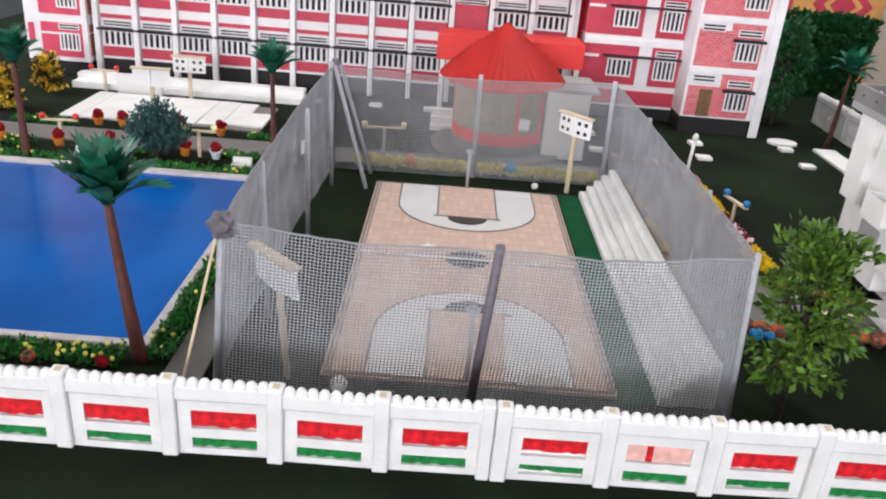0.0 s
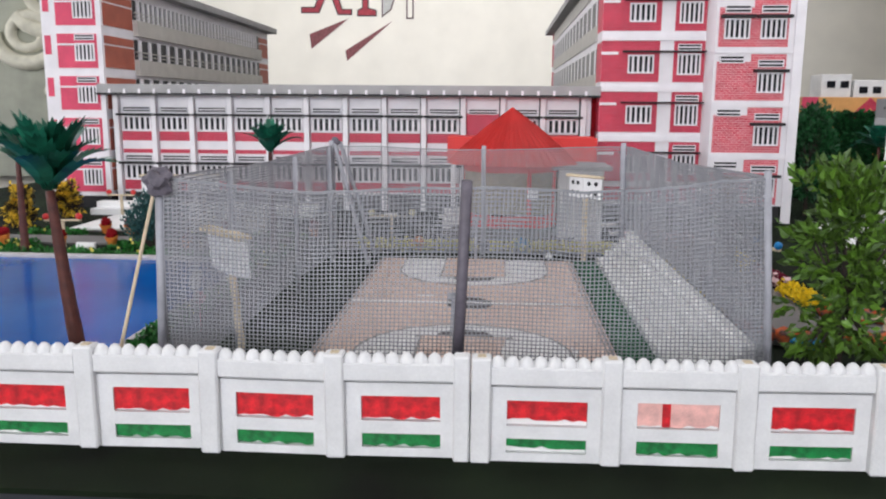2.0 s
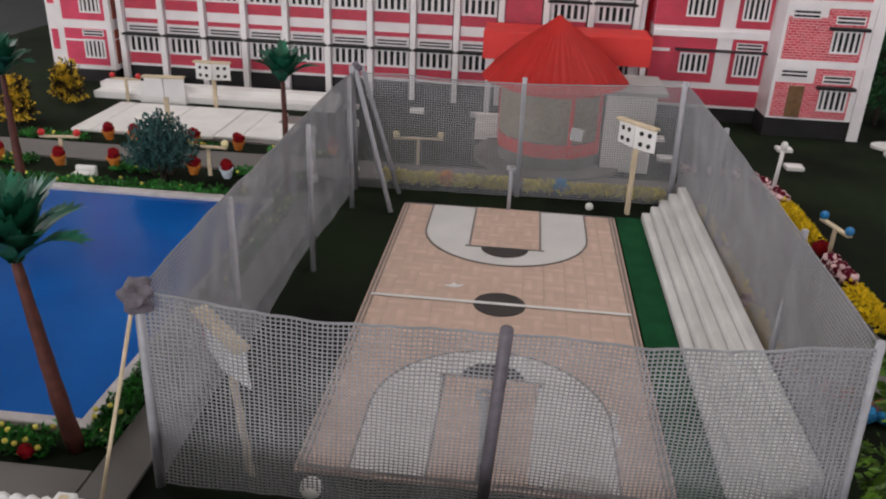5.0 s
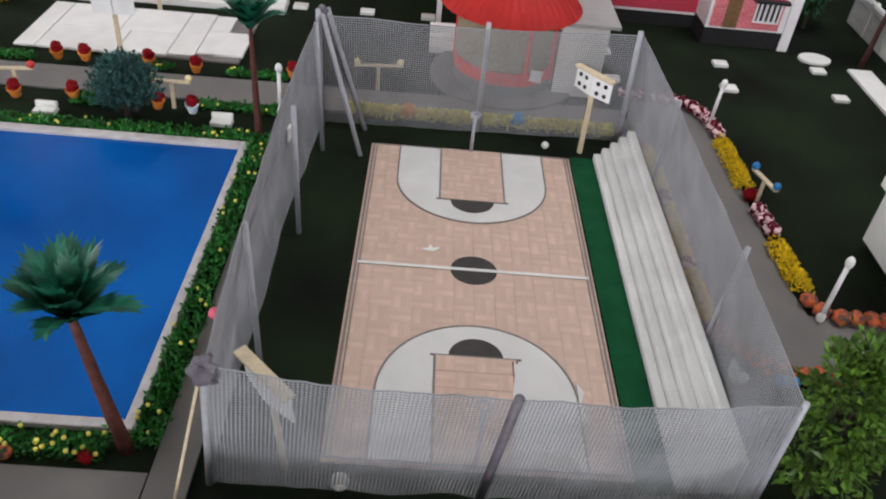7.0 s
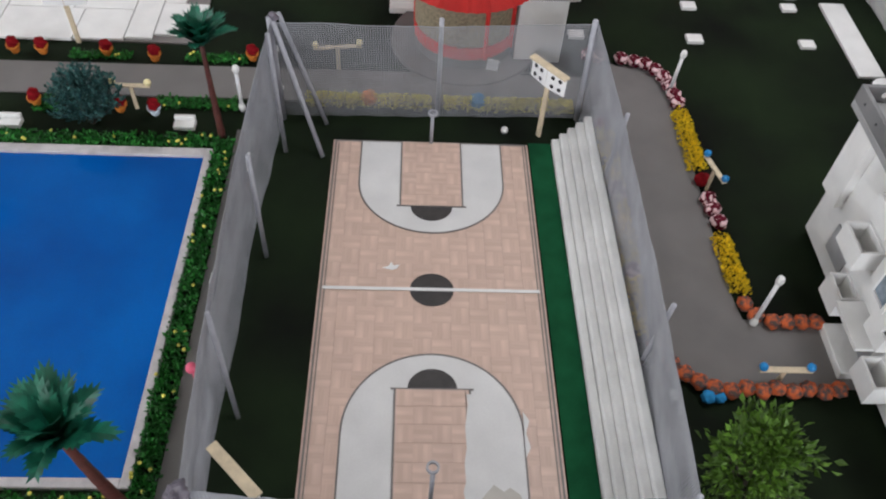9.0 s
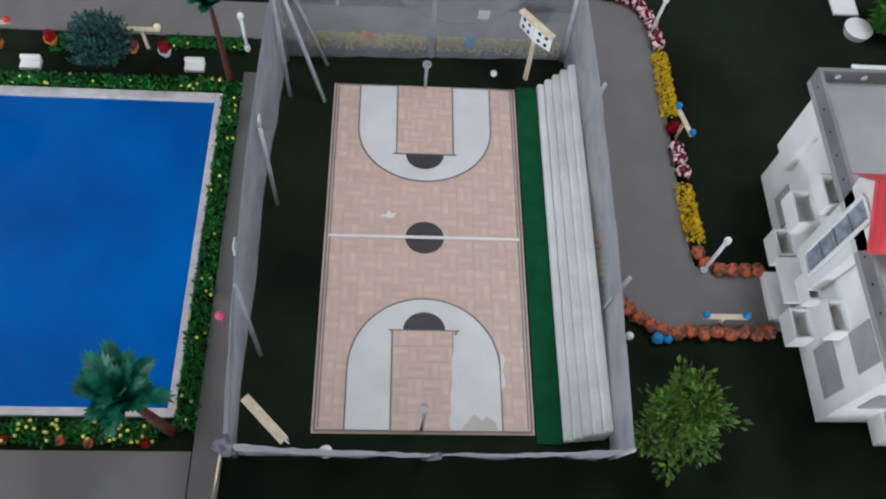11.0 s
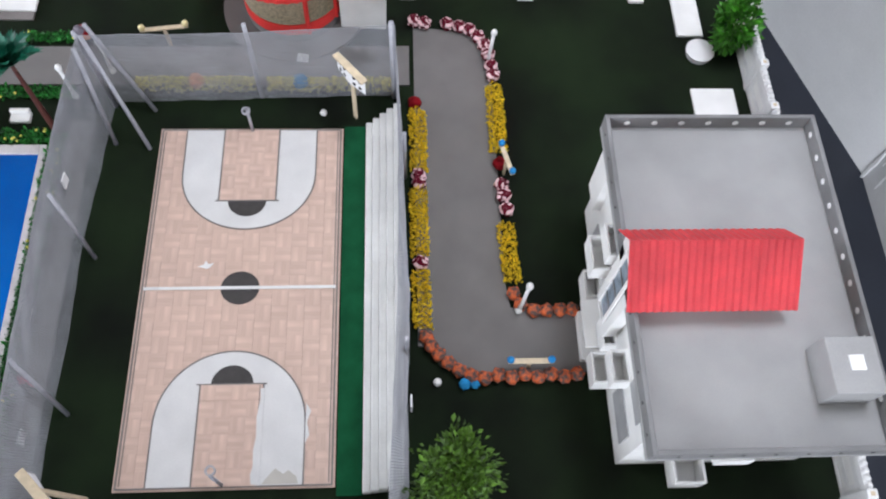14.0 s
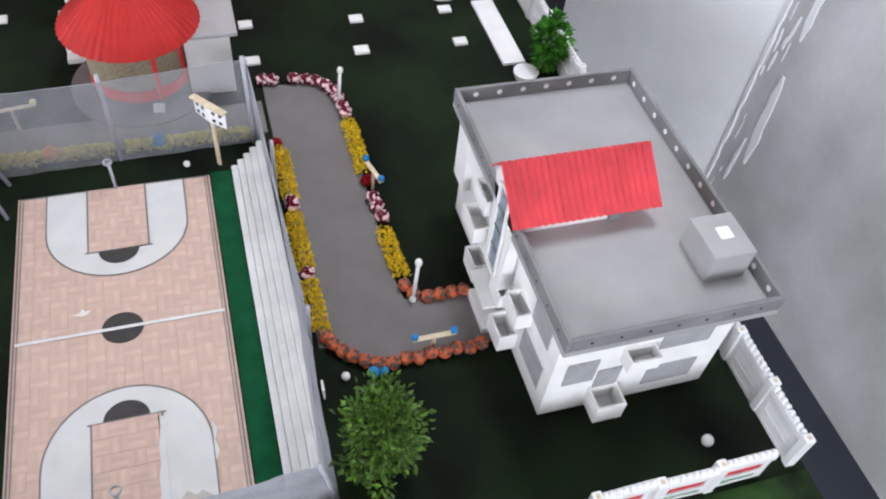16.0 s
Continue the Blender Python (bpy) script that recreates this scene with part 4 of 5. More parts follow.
            window(tower, (tx0 + 0.042, ty - 0.0018, z + 0.075), 0.052, 0.015, 1, awning=False)
        else:
            window(tower, (tx0 + 0.036, ty - 0.0018, z + 0.083), 0.05, 0.015, 1, awning=False)
        part("string_course", cube(tx0, tx1 - 0.02, ty - 0.003, ty, z + 0.0955, z + 0.1065), band_white, tower)
    part("door", cube(tx0 + 0.032, tx0 + 0.06, ty - 0.004, ty - 0.002, 0.04, 0.1), door_brown, tower, "brown wooden door")
    return ob


school_hall()
west_wing()
east_wing()
link = thing("link_block", (0.243, 1.2, 0), "dark maroon recessed link between the school blocks", "school building")
part("wall", cube(0.241, 0.2525, 1.21, 1.38, 0, 0.28), wool_red, link)

# ---- the round red hut and its white kiosk ----
HX, HY = 0.058, 0.852
hut = thing("round_hut", (HX, HY, 0), "round hut with a pleated red paper cone roof", "hut")
part("floor_disc", ring(HX, HY, 0.128, 0.128, 0.01, 0, 360, 0, 0.006, 40), path_grey, hut, "grey round floor")
rf = bmesh.new()
tip = rf.verts.new((HX, HY, 0.24))
rows = []
for i in range(96):
    a = 2 * math.pi * i / 96
    fold = 1 + (0.009 if i % 2 else -0.009)
    rows.append([rf.verts.new((HX + r * fold * math.cos(a), HY + r * fold * math.sin(a), z)) for r, z in ((0.05, 0.203), (0.1, 0.16), (0.12, 0.138))])
for i in range(96):
    p, q = rows[i], rows[(i + 1) % 96]
    rf.faces.new((tip, p[0], q[0]))
    for j in range(2):
        rf.faces.new((p[j], p[j + 1], q[j + 1], q[j]))
bmesh.ops.solidify(rf, geom=rf.faces[:], thickness=0.0012)
part("roof", rf, red_paper, hut, "pleated red paper cone")
part("base", ring(HX, HY, 0.086, 0.086, 0.97, 150, 390, 0.006, 0.026, 40), path_grey, hut)
part("wall", ring(HX, HY, 0.088, 0.088, 0.97, 150, 390, 0.026, 0.048, 40), red_paper, hut, "low red wall")
part("screen", ring(HX, HY, 0.087, 0.087, 0.975, 165, 375, 0.05, 0.125, 40), net_brown, hut, "brown netting screen")
part("wall_band", ring(HX, HY, 0.089, 0.089, 0.965, 150, 390, 0.125, 0.146, 40), red_paper, hut)
for a in (165, 290, 330):
    c, s = math.cos(radians(a)), math.sin(radians(a))
    part("mullion", rod(bmesh.new(), (HX + 0.0885 * c, HY + 0.0885 * s, 0.026), (HX + 0.0885 * c, HY + 0.0885 * s, 0.146), 0.004, 0.004, 6), red_paper, hut)
porch = thing("red_porch", (0.08, 1.05, 0), "red paper lean-to roof before the school hall", "porch")
part("roof", prism(bmesh.new(), [(-0.073, 1.03), (0.236, 1.03), (0.236, 1.14), (-0.073, 1.14)], 0.128, 0.178), red_paper, porch)
for px in (-0.06, 0.08, 0.225):
    part("post", cube(px - 0.005, px + 0.005, 1.035, 1.045, 0, 0.128), band_white, porch)
kiosk = thing("white_kiosk", (0.187, 0.85, 0), "small white box kiosk with a grey slab roof", "kiosk")
part("wall", cube(0.142, 0.222, 0.8, 0.9, 0, 0.13, 0.001), white_foam, kiosk)
part("roof", cube(0.13, 0.236, 0.787, 0.915, 0.13, 0.137, 0.001), roof_grey, kiosk)
kst = thing("entrance_steps", (-0.09, 0.97, 0), "pale stepped blocks beside the round hut", "steps")
for i in range(3):
    part("step", cube(-0.075, -0.01, 0.93 + i * 0.02, 0.95 + i * 0.02, 0, 0.012 * (i + 1), 0.001), white_foam, kst)

# long white steps along the hall and the tiled platform
steps = thing("front_steps", (-0.6, 1.06, 0), "long white steps along the school hall", "steps")
part("step", cube(-0.86, -0.36, 1.045, 1.075, 0, 0.014, 0.001), white_foam, steps)
part("step", cube(-0.86, -0.36, 1.075, 1.105, 0, 0.026, 0.001), white_foam, steps)
part("block", cube(-0.755, -0.66, 1.03, 1.045, 0, 0.04, 0.001), white_foam, steps)
plat = thing("tiled_platform", (-0.6, 0.92, 0), "low platform of white foam tiles", "platform", kind="structure")
PLAT = [(-0.78, -0.745, 0.81, 1.0), (-0.743, -0.61, 0.81, 0.9), (-0.743, -0.63, 0.902, 1.0), (-0.608, -0.525, 0.815, 0.9), (-0.628, -0.525, 0.902, 1.0), (-0.523, -0.478, 0.82, 1.0), (-0.476, -0.397, 0.832, 0.925), (-0.476, -0.44, 0.927, 0.995)]
part("base", cube(-0.775, -0.4, 0.815, 0.995, 0, 0.003), line_grey, plat)
for t in PLAT:
    part("tile", cube(*t, 0.003, 0.008, 0.0008), white_foam, plat)

# ---- the white house beside the court ----
house = thing("white_house", (0.65, 0.2, 0), "white foam villa with grey roof deck and red gable", "house")
part("wall", cube(0.54, 0.795, 0.02, 0.42, 0.012, 0.224), white_foam, house)
part("base", cube(0.55, 0.785, 0.03, 0.41, 0, 0.012), plinth_black, house)
part("roof_deck", cube(0.52, 0.81, -0.014, 0.44, 0.22, 0.23, 0.001), grey_deck, house, "grey flat roof deck")


def parapet(x0, x1, y0, y1, spot=white_plastic, size=0.0042):
    p = part("parapet", cube(x0, x1, y0, y1, 0.23, 0.254, 0.0008), grey_dark, house)
    along = x1 - x0 > y1 - y0
    n = int(max(x1 - x0, y1 - y0) / 0.036)
    for i in range(n):
        f = (i + 0.7) / (n + 0.4)
        c = (x0 + (x1 - x0) * f, (y0 + y1) / 2, 0.242) if along else ((x0 + x1) / 2, y0 + (y1 - y0) * f, 0.242)
        w = (y1 - y0) / 2 + 0.0006 if along else (x1 - x0) / 2 + 0.0006
        d = (0, w, 0) if along else (w, 0, 0)
        part("roundel", rod(bmesh.new(), Vector(c) - Vector(d), Vector(c) + Vector(d), size, size, 10), spot, p)


parapet(0.52, 0.526, -0.014, 0.44, plinth_black, 0.0018)
parapet(0.804, 0.81, -0.014, 0.44)
parapet(0.526, 0.804, -0.014, -0.008, plinth_black, 0.0022)
parapet(0.526, 0.804, 0.434, 0.44)


def corrugated(x0, x1, ya, za, yb, zb, n=22):
    """A ribbed sheet that slopes from (ya, za) to (yb, zb), its ribs down the slope."""
    bm = bmesh.new()
    cols = []
    for i in range(n * 4 + 1):
        k = 0.0014 * math.sin(i * math.pi / 2)
        x = x0 + (x1 - x0) * i / (n * 4)
        cols.append([bm.verts.new((x, ya, za + k)), bm.verts.new((x, yb, zb + k))])
    for p, q in zip(cols, cols[1:]):
        bm.faces.new((p[0], p[1], q[1], q[0]))
    bmesh.ops.solidify(bm, geom=bm.faces[:], thickness=0.0015)
    return bm


EAVES = ((0.152, 0.262), (0.222, 0.314), (0.256, 0.274))
for (ya, za), (yb, zb) in ((EAVES[1], EAVES[0]), (EAVES[1], EAVES[2])):
    part("gable_roof", corrugated(0.509, 0.718, ya, za, yb, zb), red_sheet, house, "ribbed red sheet")
part("loft_wall", cube(0.535, 0.672, 0.172, 0.248, 0.23, 0.268), white_foam, house)
part("gable_prop", cube(0.655, 0.672, 0.166, 0.172, 0.23, 0.262), grey_dark, house)
# the glazed stair bay that rises under the gable
g = prism(bmesh.new(), [(0.178, 0.1), (0.24, 0.1), (0.244, 0.23), (0.252, 0.272), (0.222, 0.309), (0.158, 0.262), (0.172, 0.23)], -0.018, 0.0)
bmesh.ops.transform(g, matrix=Matrix(((0, 0, 1, 0.538), (1, 0, 0, 0), (0, 1, 0, 0), (0, 0, 0, 1))), verts=g.verts)
bay = part("stair_bay", g, white_foam, house, "white bay rising to the gable")
part("bay_glass", cube(0.5188, 0.5202, 0.193, 0.224, 0.122, 0.272), glass_strip, bay, "blue-grey glazed strip")
for z in (0.118, 0.275):
    part("glazing_frame", cube(0.516, 0.5186, 0.1945, 0.2225, z - 0.0025, z + 0.0025), white_foam, bay)
for z in (0.16, 0.197, 0.234):
    part("glazing_bar", cube(0.517, 0.5186, 0.1945, 0.2225, z - 0.0011, z + 0.0011), grey_dark, bay)
for y in (0.192, 0.225):
    part("glazing_frame", cube(0.516, 0.5186, y - 0.0025, y + 0.0025, 0.118, 0.275), white_foam, bay)
part("tank_room", cube(0.733, 0.792, 0.045, 0.113, 0.23, 0.278, 0.001), grey_deck, house, "grey box room on the deck")
part("hatch", cube(0.756, 0.773, 0.072, 0.09, 0.278, 0.2805), white_plastic, house, "small white hatch")


def tub(x0, x1, y0, y1, z0, z1):
    """An open white balcony box."""
    bm = bmesh.new()
    t = 0.003
    box(bm, x0, x1, y0, y1, z0, z0 + t)
    box(bm, x0, x0 + t, y0, y1, z0 + t, z1)
    box(bm, x1 - t, x1, y0, y1, z0 + t, z1)
    box(bm, x0 + t, x1 - t, y0, y0 + t, z0 + t, z1)
    box(bm, x0 + t, x1 - t, y1 - t, y1, z0 + t, z1)
    return part("balcony", bm, white_foam, house)


tub(0.508, 0.54, 0.262, 0.315, 0.108, 0.14)
tub(0.514, 0.54, 0.252, 0.3, 0.178, 0.206)
part("wall_fin", cube(0.528, 0.54, 0.375, 0.42, 0.1, 0.22), white_foam, house)
tub(0.514, 0.54, 0.252, 0.296, 0.026, 0.062)
tub(0.512, 0.54, 0.124, 0.17, 0.026, 0.06)
tub(0.516, 0.54, 0.1, 0.145, 0.115, 0.145)
tub(0.52, 0.54, 0.165, 0.205, 0.075, 0.1)
tub(0.605, 0.648, -0.016, 0.02, 0.026, 0.062)
tub(0.635, 0.68, -0.004, 0.02, 0.125, 0.15)
part("entry_step", cube(0.508, 0.54, 0.172, 0.248, 0, 0.016, 0.001), white_foam, house)
part("canopy", cube(0.504, 0.54, 0.175, 0.246, 0.062, 0.067), white_foam, house)
for y0, y1, z0, z1 in ((0.04, 0.11, 0.05, 0.1), (0.31, 0.36, 0.04, 0.085), (0.185, 0.235, 0.016, 0.06), (0.02 + 0.025, 0.1, 0.14, 0.19)):
    part("window", cube(0.538, 0.54, y0, y1, z0, z1), window_grey, house)
for x0, x1, z0, z1 in ((0.56, 0.605, 0.085, 0.135), (0.69, 0.765, 0.13, 0.185), (0.69, 0.765, 0.04, 0.085), (0.61, 0.645, 0.062, 0.105)):
    part("window", cube(x0, x1, 0.018, 0.02, z0, z1), window_grey, house)


# ---- the paved way and its flowers ----
way = [(0.285, 0.2), (0.3, 0.17), (0.34, 0.158), (0.53, 0.158), (0.53, 0.25), (0.41, 0.26), (0.405, 0.3), (0.405, 0.72), (0.395, 0.765), (0.37, 0.79), (0.3, 0.8), (0.27, 0.8), (0.268, 0.2)]
solo("pavement", prism(bmesh.new(), way, 0.0, 0.003), path_grey, (0.34, 0.45, 0), "grey paper garden path between the flower rows", "path", kind="structure")
solo("pavement_north", prism(bmesh.new(), [(-1.05, 0.675), (0.262, 0.675), (0.262, 0.76), (-1.05, 0.75)], 0.0, 0.003), path_grey, (-0.4, 0.71, 0), "grey paper garden path along the lawn", "path", kind="structure")
solo("pavement_pool", prism(bmesh.new(), [(-0.3, -0.11), (-0.262, -0.11), (-0.262, 0.6), (-0.3, 0.6)], 0.0, 0.003), path_grey, (-0.28, 0.2, 0), "narrow grey path between pool and court", "path", kind="structure")
solo("pavement_south", prism(bmesh.new(), [(-1.05, -0.1), (-0.302, -0.1), (-0.302, -0.026), (-1.05, -0.026)], 0.0, 0.003), path_grey, (-0.6, -0.07, 0), "narrow grey path along the boundary fence", "path", kind="structure")


def fluff_row(a, b, mat, label, wide=0.0125, seed=0):
    """A fluffy strip of shredded foam between two ground points."""
    r = random.Random(seed)
    a, b = Vector((*a, 0.003)), Vector((*b, 0.003))
    side = Vector((-(b - a).y, (b - a).x, 0)).normalized()
    places = []
    for _ in range(int((b - a).length * 6500)):
        w, h = r.uniform(-1, 1), r.random()
        p = a.lerp(b, r.random()) + side * w * wide + Vector((0, 0, 0.017 * h * (1 - 0.6 * w * w)))
        places.append((p, side * w + Vector((0, 0, 0.6 + h))))
    verts, faces = leaf_cloud(places, 0.0042, r, 0.5, 1.2)
    mid = (a + b) / 2
    ob = new("flower_row", raw("flower_row", [v - mid for v in verts], faces, mat))
    ob.location = mid
    return tagged(ob, label, "flower row", "flower rows", "stuff")


POM = {}


def pompom(x, y, r, mat, label, z=0.003, squash=0.9):
    """A woolly ball; alike ones share their mesh."""
    key = (mat.name, round(r, 4))
    if key not in POM:
        bm = ball(bmesh.new(), (0, 0, 0), r, 3, squash, 0.28, 160 * 0.012 / r)
        POM[key] = finish(bm, "flower_ball", mat, True)
    ob = new("flower_ball", POM[key])
    ob.location = (x, y, z + r * squash * 0.86)
    ob.rotation_euler = (0, 0, (x * 37 + y * 91) % 6.28)
    return tagged(ob, label, "flower ball", "woolly flower balls")


MAROON, ORANGE = "maroon and white woolly flower ball", "orange woolly flower ball by the path"
for (xa, ya), (xb, yb) in (((0.276, 0.225), (0.2735, 0.32)), ((0.2735, 0.345), (0.2735, 0.465)), ((0.2755, 0.498), (0.274, 0.618)), ((0.416, 0.3), (0.41, 0.4)), ((0.409, 0.535), (0.407, 0.67))):
    fluff_row((xa, ya), (xb, yb), yellow_fluff, "fluffy yellow shredded foam flower row", seed=int(ya * 1000))
for x, y in ((0.274, 0.332), (0.274, 0.475), (0.274, 0.488), (0.414, 0.425), (0.411, 0.45), (0.409, 0.47), (0.407, 0.69), (0.405, 0.71), (0.402, 0.735), (0.396, 0.755), (0.385, 0.775), (0.37, 0.79), (0.352, 0.797), (0.33, 0.803), (0.29, 0.805), (0.272, 0.81)):
    pompom(x, y, 0.012, wool_maroon, MAROON)
pompom(0.27, 0.632, 0.011, wool_red, "dark red woolly flower ball")
pompom(0.41, 0.51, 0.012, wool_red, "dark red woolly flower ball")
for i in range(9):
    pompom(0.345 + i * 0.0195, 0.152 - 0.004 * (i % 2), 0.0105, wool_orange, ORANGE)
for x, y in ((0.28, 0.212), (0.287, 0.198), (0.298, 0.185), (0.312, 0.172), (0.328, 0.16), (0.415, 0.28), (0.425, 0.262), (0.445, 0.252), (0.464, 0.252), (0.484, 0.252), (0.503, 0.252)):
    pompom(x, y, 0.0105, wool_orange, ORANGE)
pompom(0.335, 0.14, 0.0085, wool_blue, "bright blue woolly flower ball")
pompom(0.35, 0.14, 0.007, wool_blue, "bright blue woolly flower ball")


def lamp_post(x, y, lean=(0, 0), h=0.082):
    ob = thing("lamp_post", (x, y, 0), "white cotton-bud lamp post beside the path", "lamp post", "cotton-bud lamp posts")
    top = (x + lean[0], y + lean[1], h)
    part("pole", rod(bmesh.new(), (x, y, 0), top, 0.003, 0.003, 8), white_plastic, ob, smooth=True)
    b = ball(bmesh.new(), top, 0.0056, 2, 1.5, 0.12)
    part("bud", b, white_foam, ob, "white cotton bud", smooth=True)
    part("bud", ball(bmesh.new(), (x, y, 0.008), 0.0056, 2, 1.5, 0.12), white_foam, ob, "white cotton bud", smooth=True)


lamp_post(0.422, 0.253, (0.005, 0.005), 0.09)
lamp_post(0.4, 0.72, (0.004, 0.002), 0.084)
lamp_post(-0.299, 0.648, (0, 0))
lamp_post(-0.245, 0.7, (0, 0))


def seesaw(x, y, turn, bead, label, wide=0.03, h=0.045):
    ob = thing("seesaw", (0, 0, 0), label, "seesaw", "bead-ended stick seesaws")
    part("post", cube(-0.003, 0.003, -0.0015, 0.0015, 0, h, 0.0004), stick_wood, ob)
    part("beam", cube(-wide, wide, -0.004, 0.004, h, h + 0.003, 0.0006), stick_wood, ob)
    for s in (-1, 1):
        part("bead", ball(bmesh.new(), (s * wide * 0.9, 0, h + 0.008), 0.0058, 2), bead, ob, smooth=True)
    ob.matrix_basis = pose(x, y, 0, 0, 0, turn)


seesaw(0.415, 0.498, 105, bead_blue, "wooden stick seesaw with blue beads")
seesaw(0.43, 0.166, 0, bead_blue, "wooden stick seesaw with blue beads", 0.033, 0.03)
seesaw(-0.463, 0.645, 0, bead_yellow, "wooden stick seesaw with a cream bead")
seesaw(-0.7, 0.645, 8, bead_red, "wooden stick seesaw with red beads")
seesaw(-0.155, 0.76, 8, bead_yellow, "wooden stick seesaw with a cream bead", 0.04)
seesaw(-0.78, 1.03, 0, bead_red, "wooden stick seesaw with red beads")

solo("bead_marker", rod(ball(bmesh.new(), (-0.28, 0.15, 0.04), 0.007, 2), (-0.28, 0.15, 0), (-0.28, 0.15, 0.036), 0.0015, 0.0015, 6), bead_pink, (-0.28, 0.15, 0.0), "pink bead on a thin stick beside the path", "bead marker", smooth=True)
# loose foam balls and the stepping slabs
for x, y, r in ((0.295, 0.144, 0.0065), (-0.128, -0.026, 0.009), (0.762, -0.072, 0.009), (0.116, 0.615, 0.006)):
    solo("foam_ball", ball(bmesh.new(), (x, y, r), r, 2, 1, 0.03), white_foam, (x, y, 0), "small white foam ball on the turf", "ball", "foam balls", smooth=True)
for x, y, s in ((0.49, 0.986, 0.014), (0.479, 0.88, 0.015), (0.686, 0.991, 0.014), (0.687, 0.875, 0.014), (0.263, 1.0, 0.014), (0.262, 0.88, 0.014), (-0.202, 1.09, 0.014), (-0.08, 1.09, 0.014), (-0.335, 1.09, 0.014)):
    solo("stepping_stone", cube(x - s, x + s, y - s * 0.8, y + s * 0.8, 0, 0.007, 0.001), white_foam, (x, y, 0), "small white foam stepping block", "stepping stone", "stepping stones")
for x, y in ((-0.642, 0.602), (-0.381, 0.609)):
    ob = thing("garden_bench", (x, y, 0), "small white foam garden bench", "bench", "garden benches")
    part("seat", cube(x - 0.016, x + 0.016, y - 0.012, y + 0.008, 0, 0.008, 0.001), white_foam, ob)
    part("back", cube(x - 0.016, x + 0.016, y + 0.002, y + 0.009, 0.008, 0.016, 0.001), white_foam, ob)
solo("path_slab", cube(0.752, 0.8, 0.785, 1.01, 0, 0.006, 0.001), white_foam, (0.776, 0.9, 0), "long white foam slab on the turf", "slab")
solo("round_slab", ring(0.7, 1.05, 0.032, 0.026, 0.02, 0, 360, 0, 0.005, 28), white_foam, (0.7, 1.05, 0), "round white foam slab on the turf", "slab")


# ---- the pool and its hedges ----
pool = thing("swimming_pool", (-0.65, 0.28, 0), "blue shining swimming pool with a pale edge", "pool")
part("water", cube(-1.04, -0.339, 0.03, 0.535, 0, 0.003), pool_blue, pool, "glossy blue sheet")
part("edge", cube(-0.339, -0.328, 0.018, 0.552, 0, 0.008, 0.001), deck_stone, pool)
part("edge", cube(-1.05, -0.339, 0.535, 0.552, 0, 0.008, 0.001), deck_stone, pool)
part("edge", cube(-1.05, -0.339, 0.018, 0.03, 0, 0.008, 0.001), deck_stone, pool)


def hedge(x0, x1, y0, y1, h, seed, dense=90000, bloom=1500):
    r = random.Random(seed)
    places = []
    for _ in range(int((x1 - x0) * (y1 - y0) * dense * 2.2)):
        x, y, k = r.uniform(x0, x1), r.uniform(y0, y1), r.random()
        top = h * (0.6 + 0.5 * noise.noise(Vector((x * 40, y * 40, seed))))
        places.append(((x, y, k * top), (r.uniform(-1, 1), r.uniform(-1, 1), 0.8)))
    verts, faces = leaf_cloud(places, 0.0042, r, 0.35, 1.6)
    at = Vector(((x0 + x1) / 2, (y0 + y1) / 2, 0))
    ob = new("hedge", raw("hedge", [v - at for v in verts], faces, leaf_hedge))
    ob.location = at
    tagged(ob, "low bright green plastic leaf hedge with tiny blossoms", "hedge", "garden hedges", "stuff")
    bl = bmesh.new()
    for _ in range(int((x1 - x0) * (y1 - y0) * bloom)):
        ball(bl, (r.uniform(x0, x1), r.uniform(y0, y1), h * r.uniform(0.6, 0.95)), 0.0026, 1)
    if bl.verts:
        bmesh.ops.translate(bl, verts=bl.verts, vec=-at)
        o = new("blossoms", finish(bl, "blossoms", pale_yellow))
        o.parent = ob
        tagged(o, "tiny pale yellow blossoms", kind="stuff")
    else:
        bl.free()


hedge(-0.328, -0.3, 0.0, 0.575, 0.018, 1)
hedge(-1.05, -0.328, 0.553, 0.58, 0.016, 2)
hedge(-1.05, -0.345, -0.018, 0.012, 0.019, 3, 80000, 5000)
for k in range(18):
    if k % 3 != 1:
        pompom(-0.36 - 0.036 * k, -0.017 + 0.003 * (k % 2), 0.0068, (wool_orange, wool_red)[k % 5 == 0], "small orange woolly flower ball in the hedge")
hedge(-0.44, -0.3, 0.645, 0.668, 0.013, 4)
hedge(-0.62, -0.53, 0.63, 0.66, 0.016, 5)
hedge(-0.41, -0.31, 0.765, 0.785, 0.013, 6)
hedge(-0.85, -0.73, 0.765, 0.785, 0.013, 7)
hedge(-0.6, -0.5, 0.765, 0.782, 0.012, 8)
hedge(-1.05, -0.75, 0.63, 0.66, 0.014, 9)
fluff_row((-0.2, 0.672), (0.0, 0.672), pale_yellow, "pale yellow flower row behind the net", 0.012, 31)
fluff_row((0.02, 0.672), (0.23, 0.672), pale_yellow, "pale yellow flower row behind the net", 0.012, 32)
pompom(-0.1, 0.675, 0.013, pot_orange, "orange woolly flower ball behind the net")
pompom(0.075, 0.675, 0.013, wool_blue, "blue woolly flower ball behind the net")


